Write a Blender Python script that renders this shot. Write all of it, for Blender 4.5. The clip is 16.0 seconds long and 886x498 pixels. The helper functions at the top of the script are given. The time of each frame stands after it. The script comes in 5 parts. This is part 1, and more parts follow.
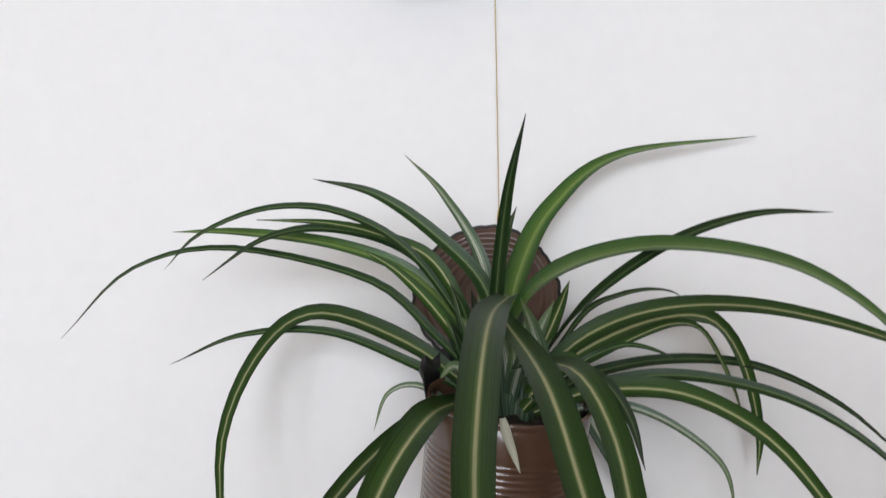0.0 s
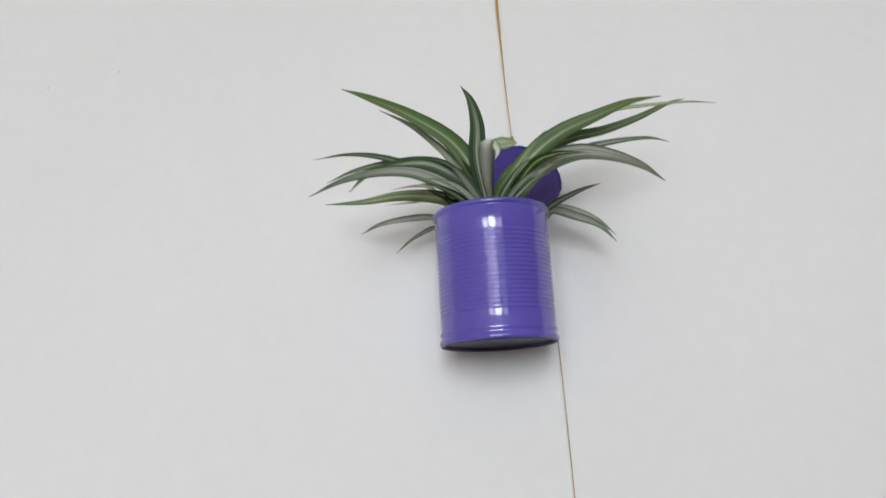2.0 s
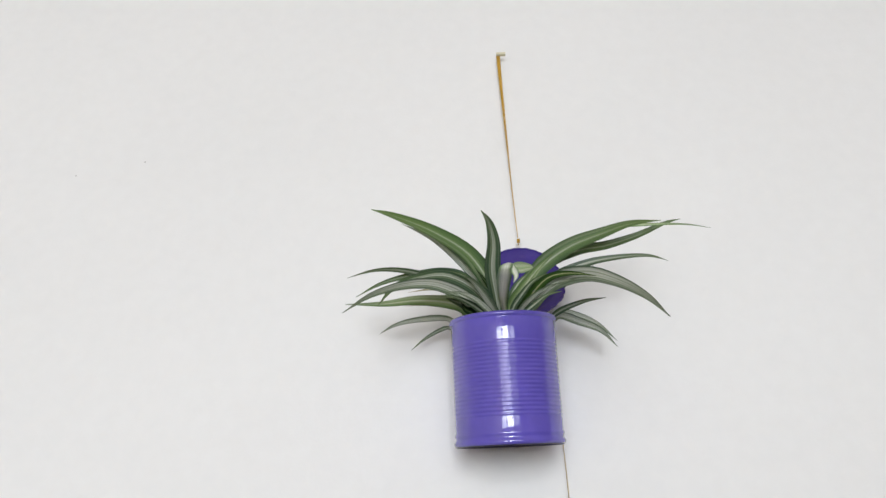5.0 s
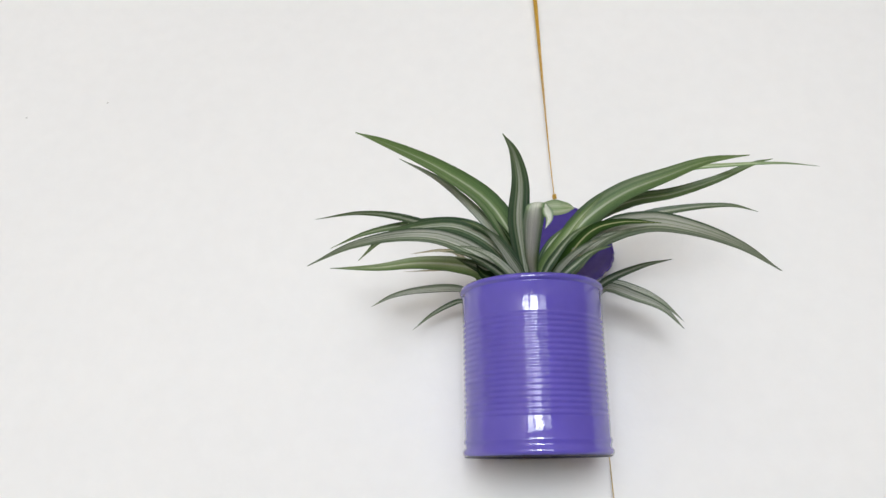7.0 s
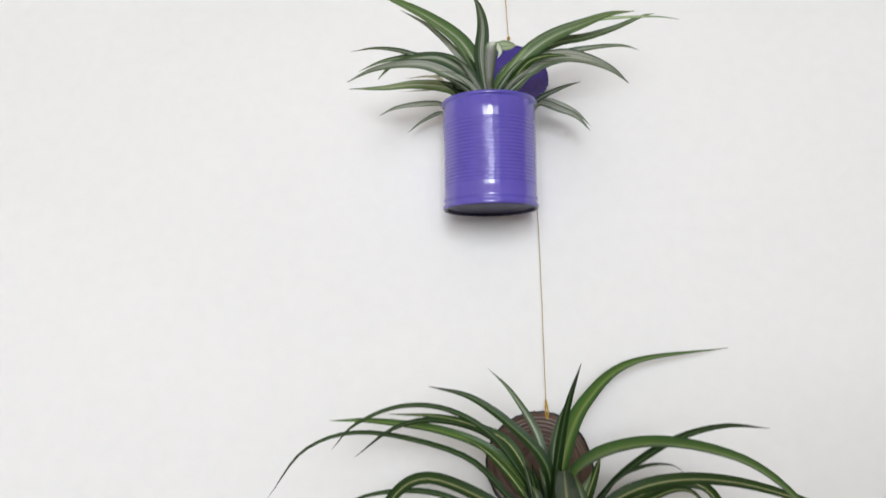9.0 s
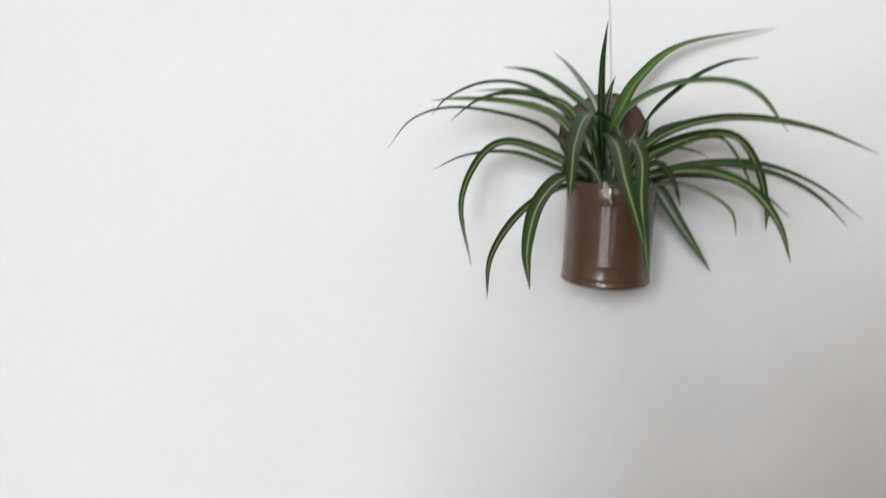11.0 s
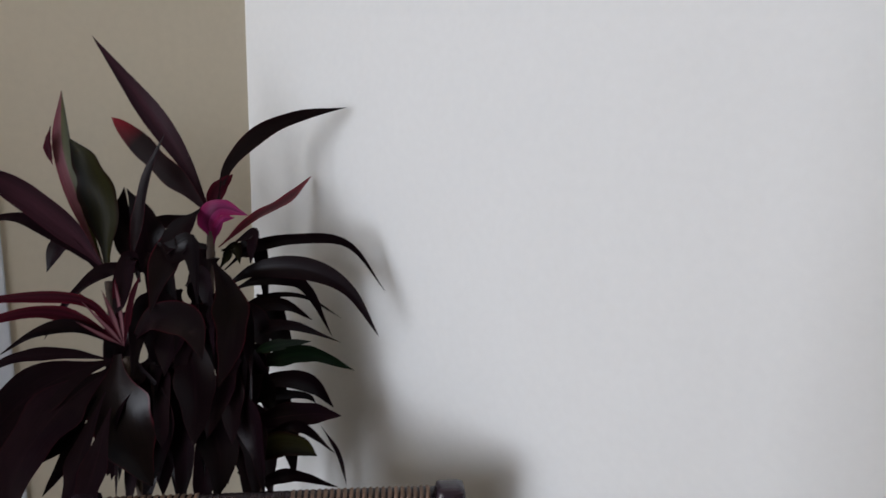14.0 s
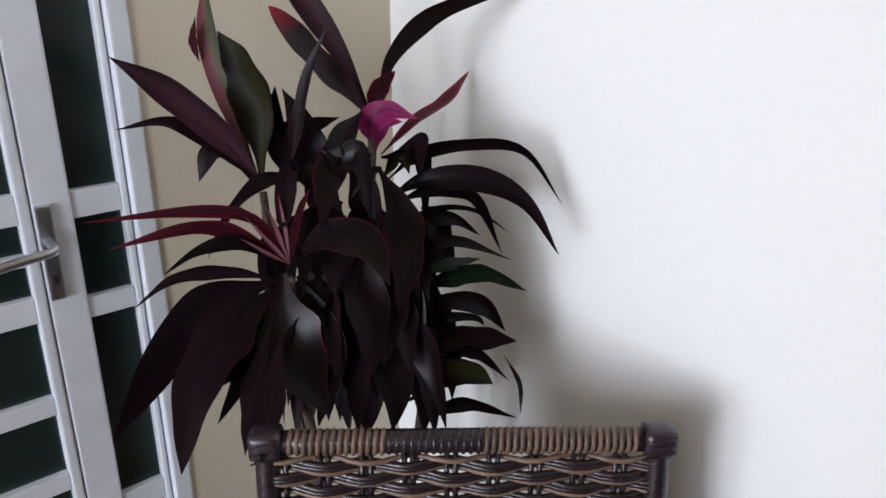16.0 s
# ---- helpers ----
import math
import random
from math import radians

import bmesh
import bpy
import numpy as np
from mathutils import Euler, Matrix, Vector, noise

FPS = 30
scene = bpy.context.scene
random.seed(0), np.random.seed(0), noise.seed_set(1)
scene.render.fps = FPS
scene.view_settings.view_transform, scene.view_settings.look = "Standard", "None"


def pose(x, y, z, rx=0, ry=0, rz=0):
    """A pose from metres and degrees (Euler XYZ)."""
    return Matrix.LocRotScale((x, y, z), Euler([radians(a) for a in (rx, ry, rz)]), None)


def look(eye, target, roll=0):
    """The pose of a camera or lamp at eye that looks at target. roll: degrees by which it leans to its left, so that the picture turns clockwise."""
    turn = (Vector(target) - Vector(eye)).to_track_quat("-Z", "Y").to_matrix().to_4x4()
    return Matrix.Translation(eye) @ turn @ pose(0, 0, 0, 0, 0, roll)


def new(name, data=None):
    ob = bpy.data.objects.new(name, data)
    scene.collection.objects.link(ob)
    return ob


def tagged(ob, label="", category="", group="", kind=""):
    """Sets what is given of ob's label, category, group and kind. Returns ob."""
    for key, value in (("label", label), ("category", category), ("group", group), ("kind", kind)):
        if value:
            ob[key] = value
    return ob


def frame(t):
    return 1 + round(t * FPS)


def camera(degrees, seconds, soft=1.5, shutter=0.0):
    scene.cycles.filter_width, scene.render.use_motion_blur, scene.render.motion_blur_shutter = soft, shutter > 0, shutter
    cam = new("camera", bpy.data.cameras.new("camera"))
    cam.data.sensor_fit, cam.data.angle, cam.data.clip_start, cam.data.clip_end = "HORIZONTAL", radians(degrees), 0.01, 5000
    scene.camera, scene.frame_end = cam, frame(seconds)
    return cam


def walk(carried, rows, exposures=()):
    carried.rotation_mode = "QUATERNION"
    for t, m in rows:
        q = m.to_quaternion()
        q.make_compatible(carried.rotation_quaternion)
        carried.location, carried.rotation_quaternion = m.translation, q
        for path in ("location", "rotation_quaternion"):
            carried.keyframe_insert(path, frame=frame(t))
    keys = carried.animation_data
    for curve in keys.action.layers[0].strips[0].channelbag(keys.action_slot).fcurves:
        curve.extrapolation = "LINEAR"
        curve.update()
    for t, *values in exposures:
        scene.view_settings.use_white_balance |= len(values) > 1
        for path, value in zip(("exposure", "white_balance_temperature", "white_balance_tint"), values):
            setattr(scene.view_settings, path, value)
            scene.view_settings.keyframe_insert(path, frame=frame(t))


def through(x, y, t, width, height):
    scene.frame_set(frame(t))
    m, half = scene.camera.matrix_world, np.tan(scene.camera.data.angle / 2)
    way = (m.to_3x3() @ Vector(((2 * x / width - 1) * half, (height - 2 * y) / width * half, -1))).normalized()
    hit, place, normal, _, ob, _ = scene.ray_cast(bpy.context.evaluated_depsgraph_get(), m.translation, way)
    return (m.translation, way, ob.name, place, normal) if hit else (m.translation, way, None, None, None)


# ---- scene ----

# ---------------------------------------------------------------- camera
cam = camera(62.0, 16.0, soft=1.45, shutter=0.3)


def held(t, x, y, z, pitch, yaw, roll):
    """A row of the walk: the phone at a place, tilted up by pitch, turned left by yaw, leaning by roll."""
    return (t, pose(x, y, z, 90 + pitch, 0, yaw) @ pose(0, 0, 0, 0, 0, roll))


walk(cam, [
    held(0.0, 0.0355, -0.5313, 1.7275, 9.45, 2.27, -0.06),
    held(0.5, 0.0200, -0.5379, 1.7669, 10.39, 1.09, 1.43),
    held(1.0, -0.0017, -0.5512, 1.8106, 16.47, 0.71, 0.03),
    held(1.5, 0.0010, -0.5831, 1.8151, 24.47, 1.47, -0.99),
    held(2.0, -0.0059, -0.6286, 1.8167, 27.87, 3.75, -1.19),
    held(2.5, -0.0185, -0.6670, 1.8235, 30.47, 3.48, -1.32),
    held(3.0, -0.0296, -0.7019, 1.8210, 31.58, 3.10, -1.06),
    held(3.5, -0.0288, -0.7245, 1.8166, 31.61, 3.13, -0.78),
    held(3.7, -0.0264, -0.7302, 1.8167, 31.32, 3.45, -0.51),
    held(5.8, -0.0418, -0.6191, 1.8792, 30.79, 0.73, -1.20),
    held(6.0, -0.0359, -0.5807, 1.8882, 31.29, 2.31, -0.20),
    held(6.5, -0.0188, -0.5152, 1.9092, 31.85, 5.02, 1.49),
    held(7.0, -0.0229, -0.5396, 1.8945, 31.20, 4.99, 1.75),
    held(7.5, -0.0336, -0.5985, 1.8532, 29.65, 3.64, 1.21),
    held(8.0, -0.0463, -0.6589, 1.8076, 26.85, 0.72, 0.72),
    held(8.2, -0.0525, -0.6806, 1.7955, 25.31, -0.71, -0.03),
    held(10.3, 0.0742, -0.8472, 1.6430, 10.33, 9.58, -0.13),
    held(10.5, 0.0839, -0.8586, 1.6298, 8.98, 10.58, -0.54),
    held(11.0, 0.0831, -0.9035, 1.5731, 4.51, 14.81, 0.24),
    held(11.5, 0.0847, -0.9204, 1.5293, -1.95, 18.53, -1.10),
    held(12.0, 0.0875, -0.9302, 1.5127, -1.29, 21.39, -0.92),
    held(12.5, 0.0819, -0.9327, 1.4945, -3.57, 29.17, 0.88),
    held(13.0, 0.0562, -0.9285, 1.4861, -5.85, 35.36, 0.71),
    held(13.5, 0.0286, -0.9344, 1.4811, -9.22, 39.39, 0.90),
    held(14.0, 0.0115, -0.9585, 1.4706, -11.46, 42.58, 1.15),
    held(14.5, -0.0072, -0.9583, 1.4600, -13.57, 45.96, 1.52),
    held(14.8, -0.0401, -0.9599, 1.4570, -15.49, 46.66, 1.83),
    held(15.0, -0.0774, -0.9577, 1.4551, -16.54, 46.94, 1.37),
    held(15.2, -0.1158, -0.9536, 1.4570, -17.88, 47.11, 1.56),
    held(15.5, -0.1693, -0.9572, 1.4609, -19.77, 47.28, 0.27),
    held(16.0, -0.2328, -0.9846, 1.4631, -19.89, 47.85, 0.14),
], exposures=[
(0.0, -0.30, 6250, 13), (0.5, -0.34, 6300, 12), (1.0, -0.50, 6250, 13), (1.5, -0.68, 6250, 11), (2.0, -0.62, 6300, 10), (2.5, -0.43, 6350, 10), (3.0, -0.28, 6350, 10), (3.7, -0.41, 6350, 10), (8.2, -0.27, 6400, 10), (10.3, -0.3, 6300, 11), (11.0, -0.25, 6280, 11), (11.5, -0.45, 6280, 11), (12.5, -0.58, 6240, 11), (13.0, -0.76, 6220, 11), (14.0, -0.70, 6180, 12), (14.5, -0.62, 6130, 12), (15.2, -0.48, 6120, 13), (16.0, -0.16, 6080, 13),
])

# ---------------------------------------------------------------- world and light
world = bpy.data.worlds.new("world")
scene.world = world
world.use_nodes = True
wn, wl = world.node_tree.nodes, world.node_tree.links
sky = wn.new("ShaderNodeTexSky")
sky.sky_type = "NISHITA"
sky.sun_disc = False
sky.sun_elevation = radians(48)
sky.sun_rotation = radians(200)
wn["Background"].inputs["Strength"].default_value = 0.08
wl.new(sky.outputs["Color"], wn["Background"].inputs["Color"])

sun_data = bpy.data.lights.new("sun", "SUN")
sun_data.energy, sun_data.angle, sun_data.color = 1.0, radians(12), (1.0, 0.96, 0.9)
sun = new("sun", sun_data)
sun.matrix_world = look((0, 6, 9), (0, 0, 0))


def daylight(name, x, y, z, width, height, watts, color, aim):
    """The sky's light in a window's opening."""
    data = bpy.data.lights.new(name, "AREA")
    data.shape, data.size, data.size_y, data.energy, data.color = "RECTANGLE", width, height, watts, color
    ob = new(name, data)
    ob.matrix_world = look((x, y, z), aim)
    return ob


BACK = -5.0                                    # the wall behind the camera
# its three glazed openings: from x to x, from z to z, with a rail below and a transom above
WINDOWS = ((-1.40, -0.62, 0.05, 2.80), (-0.48, 0.66, 0.05, 2.80), (0.80, 1.80, 0.05, 2.80))
RAIL, TRANSOM = 0.75, 2.05
# daylight in their panes: watts of the lower, middle and upper one, set weaker for the outer windows
for (x0, x1, z0, z1), watts in zip(WINDOWS, ((4, 52, 18), (15, 114, 53), (4, 24, 8))):
    for a, b, w in zip((z0 + 0.04, RAIL + 0.03, TRANSOM + 0.03), (RAIL - 0.03, TRANSOM - 0.03, z1 - 0.04), watts):
        daylight("window_daylight", (x0 + x1) / 2, BACK - 0.10, (a + b) / 2, x1 - x0 - 0.08, b - a, w, (0.915, 0.950, 1.0), ((x0 + x1) / 2, 0, (a + b) / 2))

# ---------------------------------------------------------------- materials


def material(name, color, rough=0.6, metal=0.0, spread=0.06, scale=40.0, bump=0.0, bump_scale=200.0, random_hue=0.0, coat=0.0,
             spec=0.5, stain=0.0, stain_scale=3.0):
    """A procedural surface: colour broken up at two scales, with fine relief."""
    m = bpy.data.materials.new(name)
    m.use_nodes = True
    n, l = m.node_tree.nodes, m.node_tree.links
    b = n["Principled BSDF"]
    co = n.new("ShaderNodeTexCoord")
    fine = n.new("ShaderNodeTexNoise")
    fine.inputs["Scale"].default_value, fine.inputs["Detail"].default_value = scale, 5
    l.new(co.outputs["Object"], fine.inputs["Vector"])
    big = n.new("ShaderNodeTexNoise")
    big.inputs["Scale"].default_value, big.inputs["Detail"].default_value = stain_scale, 4
    l.new(co.outputs["Object"], big.inputs["Vector"])
    hsv = n.new("ShaderNodeHueSaturation")
    hsv.inputs["Color"].default_value = (*color, 1)
    span = n.new("ShaderNodeMapRange")
    span.inputs["From Min"].default_value, span.inputs["From Max"].default_value = 0.3, 0.7
    span.inputs["To Min"].default_value, span.inputs["To Max"].default_value = 1 - spread, 1 + spread
    l.new(fine.outputs["Fac"], span.inputs["Value"])
    dirt = n.new("ShaderNodeMapRange")
    dirt.inputs["From Min"].default_value, dirt.inputs["From Max"].default_value = 0.35, 0.65
    dirt.inputs["To Min"].default_value, dirt.inputs["To Max"].default_value = 1 - stain, 1.0
    l.new(big.outputs["Fac"], dirt.inputs["Value"])
    both = n.new("ShaderNodeMath")
    both.operation = "MULTIPLY"
    l.new(span.outputs["Result"], both.inputs[0])
    l.new(dirt.outputs["Result"], both.inputs[1])
    last = both.outputs["Value"]
    if random_hue:
        info = n.new("ShaderNodeObjectInfo")
        r = n.new("ShaderNodeMapRange")
        r.inputs["To Min"].default_value, r.inputs["To Max"].default_value = 1 - random_hue, 1 + random_hue
        l.new(info.outputs["Random"], r.inputs["Value"])
        vary = n.new("ShaderNodeMath")
        vary.operation = "MULTIPLY"
        l.new(last, vary.inputs[0])
        l.new(r.outputs["Result"], vary.inputs[1])
        last = vary.outputs["Value"]
    l.new(last, hsv.inputs["Value"])
    l.new(hsv.outputs["Color"], b.inputs["Base Color"])
    b.inputs["Roughness"].default_value, b.inputs["Metallic"].default_value = rough, metal
    b.inputs["Coat Weight"].default_value, b.inputs["Specular IOR Level"].default_value = coat, spec
    if bump:
        tex = n.new("ShaderNodeTexNoise")
        tex.inputs["Scale"].default_value, tex.inputs["Detail"].default_value = bump_scale, 4
        l.new(co.outputs["Object"], tex.inputs["Vector"])
        bp = n.new("ShaderNodeBump")
        bp.inputs["Strength"].default_value, bp.inputs["Distance"].default_value = bump, 0.002
        l.new(tex.outputs["Fac"], bp.inputs["Height"])
        l.new(bp.outputs["Normal"], b.inputs["Normal"])
    return m


def blade_material(name, stops, rough=0.4, streak=0.5, spread=0.2, through=0.25, spec=0.5, tip=None, fade=0.75):
    """A leaf's surface. stops: (place across the leaf from edge 0 to edge 1, colour). Fine streaks run along the leaf; tip is the colour at its end."""
    m = bpy.data.materials.new(name)
    m.use_nodes = True
    n, l = m.node_tree.nodes, m.node_tree.links
    b = n["Principled BSDF"]
    uv = n.new("ShaderNodeUVMap")
    uv.uv_map = "UVMap"
    sep = n.new("ShaderNodeSeparateXYZ")
    l.new(uv.outputs["UV"], sep.inputs["Vector"])
    info = n.new("ShaderNodeObjectInfo")
    shift = n.new("ShaderNodeVectorMath")
    shift.operation = "MULTIPLY_ADD"
    shift.inputs[1].default_value = (26, 1.3, 1)
    l.new(uv.outputs["UV"], shift.inputs[0])
    seed = n.new("ShaderNodeCombineXYZ")
    times = n.new("ShaderNodeMath")
    times.operation = "MULTIPLY"
    times.inputs[1].default_value = 37.0
    l.new(info.outputs["Random"], times.inputs[0])
    l.new(times.outputs["Value"], seed.inputs["X"])
    l.new(times.outputs["Value"], seed.inputs["Z"])
    l.new(seed.outputs["Vector"], shift.inputs[2])
    lines = n.new("ShaderNodeTexNoise")
    lines.inputs["Scale"].default_value, lines.inputs["Detail"].default_value = 1.0, 3
    l.new(shift.outputs["Vector"], lines.inputs["Vector"])
    wob = n.new("ShaderNodeMath")
    wob.operation = "MULTIPLY_ADD"
    wob.inputs[1].default_value = streak * 0.25
    l.new(lines.outputs["Fac"], wob.inputs[0])
    add = n.new("ShaderNodeMath")
    add.operation = "SUBTRACT"
    add.inputs[1].default_value = streak * 0.125
    l.new(sep.outputs["X"], add.inputs[0])
    l.new(add.outputs["Value"], wob.inputs[2])
    ramp = n.new("ShaderNodeValToRGB")
    el = ramp.color_ramp.elements
    while len(el) < len(stops):
        el.new(0.5)
    for e, (at, c) in zip(el, stops):
        e.position, e.color = at, (*c, 1)
    l.new(wob.outputs["Value"], ramp.inputs["Fac"])
    col = ramp.outputs["Color"]
    if tip:
        end = n.new("ShaderNodeMapRange")
        end.inputs["From Min"].default_value, end.inputs["From Max"].default_value = fade, 1.0
        l.new(sep.outputs["Y"], end.inputs["Value"])
        mix = n.new("ShaderNodeMix")
        mix.data_type = "RGBA"
        l.new(end.outputs["Result"], mix.inputs["Factor"])
        l.new(col, mix.inputs["A"])
        mix.inputs["B"].default_value = (*tip, 1)
        col = mix.outputs["Result"]
    hsv = n.new("ShaderNodeHueSaturation")
    r = n.new("ShaderNodeMapRange")
    r.inputs["To Min"].default_value, r.inputs["To Max"].default_value = 1 - spread, 1 + spread
    l.new(info.outputs["Random"], r.inputs["Value"])
    grain = n.new("ShaderNodeMath")
    grain.operation = "MULTIPLY_ADD"
    grain.inputs[1].default_value, grain.inputs[2].default_value = 0.5, 0.75
    l.new(lines.outputs["Fac"], grain.inputs[0])
    veins = n.new("ShaderNodeTexNoise")
    veins.inputs["Scale"].default_value, veins.inputs["Detail"].default_value = 3.1, 2
    l.new(shift.outputs["Vector"], veins.inputs["Vector"])
    fine = n.new("ShaderNodeMapRange")
    fine.inputs["From Min"].default_value, fine.inputs["From Max"].default_value = 0.35, 0.65
    fine.inputs["To Min"].default_value, fine.inputs["To Max"].default_value = 0.74, 1.12
    l.new(veins.outputs["Fac"], fine.inputs["Value"])
    ribbed = n.new("ShaderNodeMath")
    ribbed.operation = "MULTIPLY"
    l.new(r.outputs["Result"], ribbed.inputs[0])
    l.new(fine.outputs["Result"], ribbed.inputs[1])
    val = n.new("ShaderNodeMath")
    val.operation = "MULTIPLY"
    l.new(ribbed.outputs["Value"], val.inputs[0])
    l.new(grain.outputs["Value"], val.inputs[1])
    l.new(val.outputs["Value"], hsv.inputs["Value"])
    l.new(col, hsv.inputs["Color"])
    l.new(hsv.outputs["Color"], b.inputs["Base Color"])
    b.inputs["Roughness"].default_value, b.inputs["Specular IOR Level"].default_value = rough, spec
    bp = n.new("ShaderNodeBump")
    bp.inputs["Strength"].default_value, bp.inputs["Distance"].default_value = 0.25, 0.001
    l.new(lines.outputs["Fac"], bp.inputs["Height"])
    l.new(bp.outputs["Normal"], b.inputs["Normal"])
    if through:
        tr = n.new("ShaderNodeBsdfTranslucent")
        l.new(hsv.outputs["Color"], tr.inputs["Color"])
        sh = n.new("ShaderNodeMixShader")
        sh.inputs["Fac"].default_value = through
        l.new(b.outputs["BSDF"], sh.inputs[1])
        l.new(tr.outputs["BSDF"], sh.inputs[2])
        l.new(sh.outputs["Shader"], n["Material Output"].inputs["Surface"])
    return m


white_wall = material("white_wall_paint", (0.80, 0.80, 0.79), 0.75, spread=0.012, scale=60, bump=0.05, bump_scale=260, stain=0.03, stain_scale=1.7)
beige_wall = material("beige_wall_paint", (0.60, 0.535, 0.41), 0.75, spread=0.02, scale=60, bump=0.12, bump_scale=260, stain=0.05, stain_scale=2.0)
# unseen walls, ceiling and floor: tones picked for weak, warm bounce light
back_wall = material("ochre_wall_paint", (0.19, 0.13, 0.075), 0.8, spread=0.03, bump=0.1, stain=0.05)
ceiling_paint = material("ceiling_paint", (0.46, 0.38, 0.28), 0.8, spread=0.02)
floor_tile = material("floor_tile", (0.20, 0.135, 0.085), 0.35, spread=0.08, scale=12, stain=0.1)
# dark tone that stands in for unlit walls behind the door's glass
room_shade_paint = material("room_shade_paint", (0.10, 0.12, 0.11), 0.8, spread=0.1, scale=5)
white_paint = material("white_gloss_paint", (0.66, 0.69, 0.735), 0.35, spread=0.03, scale=30, bump=0.1, bump_scale=120, stain=0.06, stain_scale=8)
purple_paint = material("purple_enamel", (0.118, 0.092, 0.46), 0.06, spread=0.04, scale=60, bump=0.10, bump_scale=130, spec=0.85, stain=0.1, stain_scale=18)
# darker copy of purple_paint; the leaves' shade on the lid is in its colour
shaded_purple_lid = material("shaded_purple_enamel", (0.052, 0.034, 0.23), 0.25, spread=0.06, scale=60, bump=0.3, bump_scale=130, coat=0.3, stain=0.12, stain_scale=18)
brown_paint = material("brown_enamel", (0.108, 0.060, 0.038), 0.17, spread=0.08, scale=60, bump=0.2, bump_scale=130, coat=0.2, stain=0.14, stain_scale=16)
brown_lid_paint = material("brown_enamel_lid", (0.108, 0.066, 0.050), 0.32, spread=0.1, scale=60, bump=0.3, bump_scale=130, stain=0.2, stain_scale=20)
chip_grey = material("bare_plaster", (0.48, 0.47, 0.46), 0.8, spread=0.2)
# dark violet for the cans' undersides; their shade is put into the colour
shaded_bottom = material("shaded_underside_tin", (0.020, 0.014, 0.062), 0.45, spread=0.2, scale=60, stain=0.3, stain_scale=30)
black_metal = material("blackened_tin", (0.012, 0.011, 0.012), 0.5, spread=0.2)
soil = material("potting_soil", (0.03, 0.022, 0.016), 0.95, spread=0.4, scale=150, bump=1.0, bump_scale=300)
twine = material("yellow_twine", (0.56, 0.33, 0.04), 0.8, spread=0.2, scale=600, bump=0.5, bump_scale=1500)
thin_twine = material("pale_twine", (0.50, 0.37, 0.15), 0.8, spread=0.2, scale=600)
pale_plastic = material("pale_plastic", (0.66, 0.62, 0.45), 0.5, spread=0.06)
steel = material("brushed_steel", (0.55, 0.56, 0.60), 0.3, metal=1.0, spread=0.06, bump=0.1)
rattan = material("tan_rattan", (0.16, 0.098, 0.066), 0.45, spread=0.2, scale=90, bump=0.3, bump_scale=500, random_hue=0.22, stain=0.25, stain_scale=30)
dark_rattan = material("dark_stained_rattan", (0.018, 0.011, 0.014), 0.24, spread=0.25, scale=80, bump=0.3, bump_scale=500, random_hue=0.25)
leather = material("dark_leather_binding", (0.026, 0.016, 0.024), 0.2, spread=0.2, scale=60, bump=0.4, bump_scale=350)
clay = material("clay_pot", (0.30, 0.14, 0.08), 0.8, spread=0.1, bump=0.3)
bark = material("grey_brown_bark", (0.06, 0.04, 0.03), 0.8, spread=0.25, scale=60, bump=0.8, bump_scale=120)

spider_green = blade_material("spider_leaf_green", [(0.0, (0.019, 0.044, 0.010)), (0.08, (0.026, 0.058, 0.012)), (0.22, (0.032, 0.072, 0.014)), (0.38, (0.044, 0.090, 0.020)), (0.44, (0.105, 0.155, 0.050)), (0.485, (0.43, 0.44, 0.23)), (0.53, (0.43, 0.44, 0.23)), (0.575, (0.105, 0.155, 0.050)), (0.64, (0.042, 0.088, 0.020)), (0.80, (0.030, 0.068, 0.013)), (0.94, (0.025, 0.056, 0.012)), (1.0, (0.019, 0.044, 0.010))], 0.42, 0.16, 0.3, 0.15, 0.2)
spider_dark = blade_material("spider_leaf_dark", [(0.0, (0.022, 0.050, 0.014)), (0.3, (0.011, 0.032, 0.007)), (0.46, (0.045, 0.085, 0.025)), (0.52, (0.15, 0.19, 0.09)), (0.58, (0.035, 0.075, 0.022)), (0.8, (0.012, 0.035, 0.009)), (1.0, (0.022, 0.050, 0.014))], 0.38, 0.2, 0.35, 0.15, 0.3, tip=(0.03, 0.035, 0.025))
spider_bright = blade_material("spider_leaf_bright", [(0.0, (0.024, 0.068, 0.016)), (0.25, (0.052, 0.12, 0.0224)), (0.46, (0.088, 0.16, 0.028)), (0.54, (0.192, 0.272, 0.08)), (0.75, (0.052, 0.12, 0.0224)), (1.0, (0.024, 0.068, 0.016))], 0.33, 0.3, 0.2, 0.18)
spider_pale = blade_material("spider_leaf_variegated", [(0.0, (0.045, 0.080, 0.040)), (0.07, (0.032, 0.076, 0.042)), (0.14, (0.13, 0.18, 0.11)), (0.21, (0.048, 0.100, 0.052)), (0.31, (0.085, 0.14, 0.07)), (0.40, (0.50, 0.54, 0.43)), (0.46, (0.30, 0.36, 0.25)), (0.54, (0.64, 0.67, 0.57)), (0.61, (0.10, 0.16, 0.075)), (0.69, (0.22, 0.275, 0.17)), (0.77, (0.046, 0.100, 0.048)), (0.90, (0.10, 0.145, 0.085)), (1.0, (0.034, 0.076, 0.042))], 0.36, 0.4, 0.25, 0.2, 0.45, tip=(0.11, 0.165, 0.060), fade=0.5)
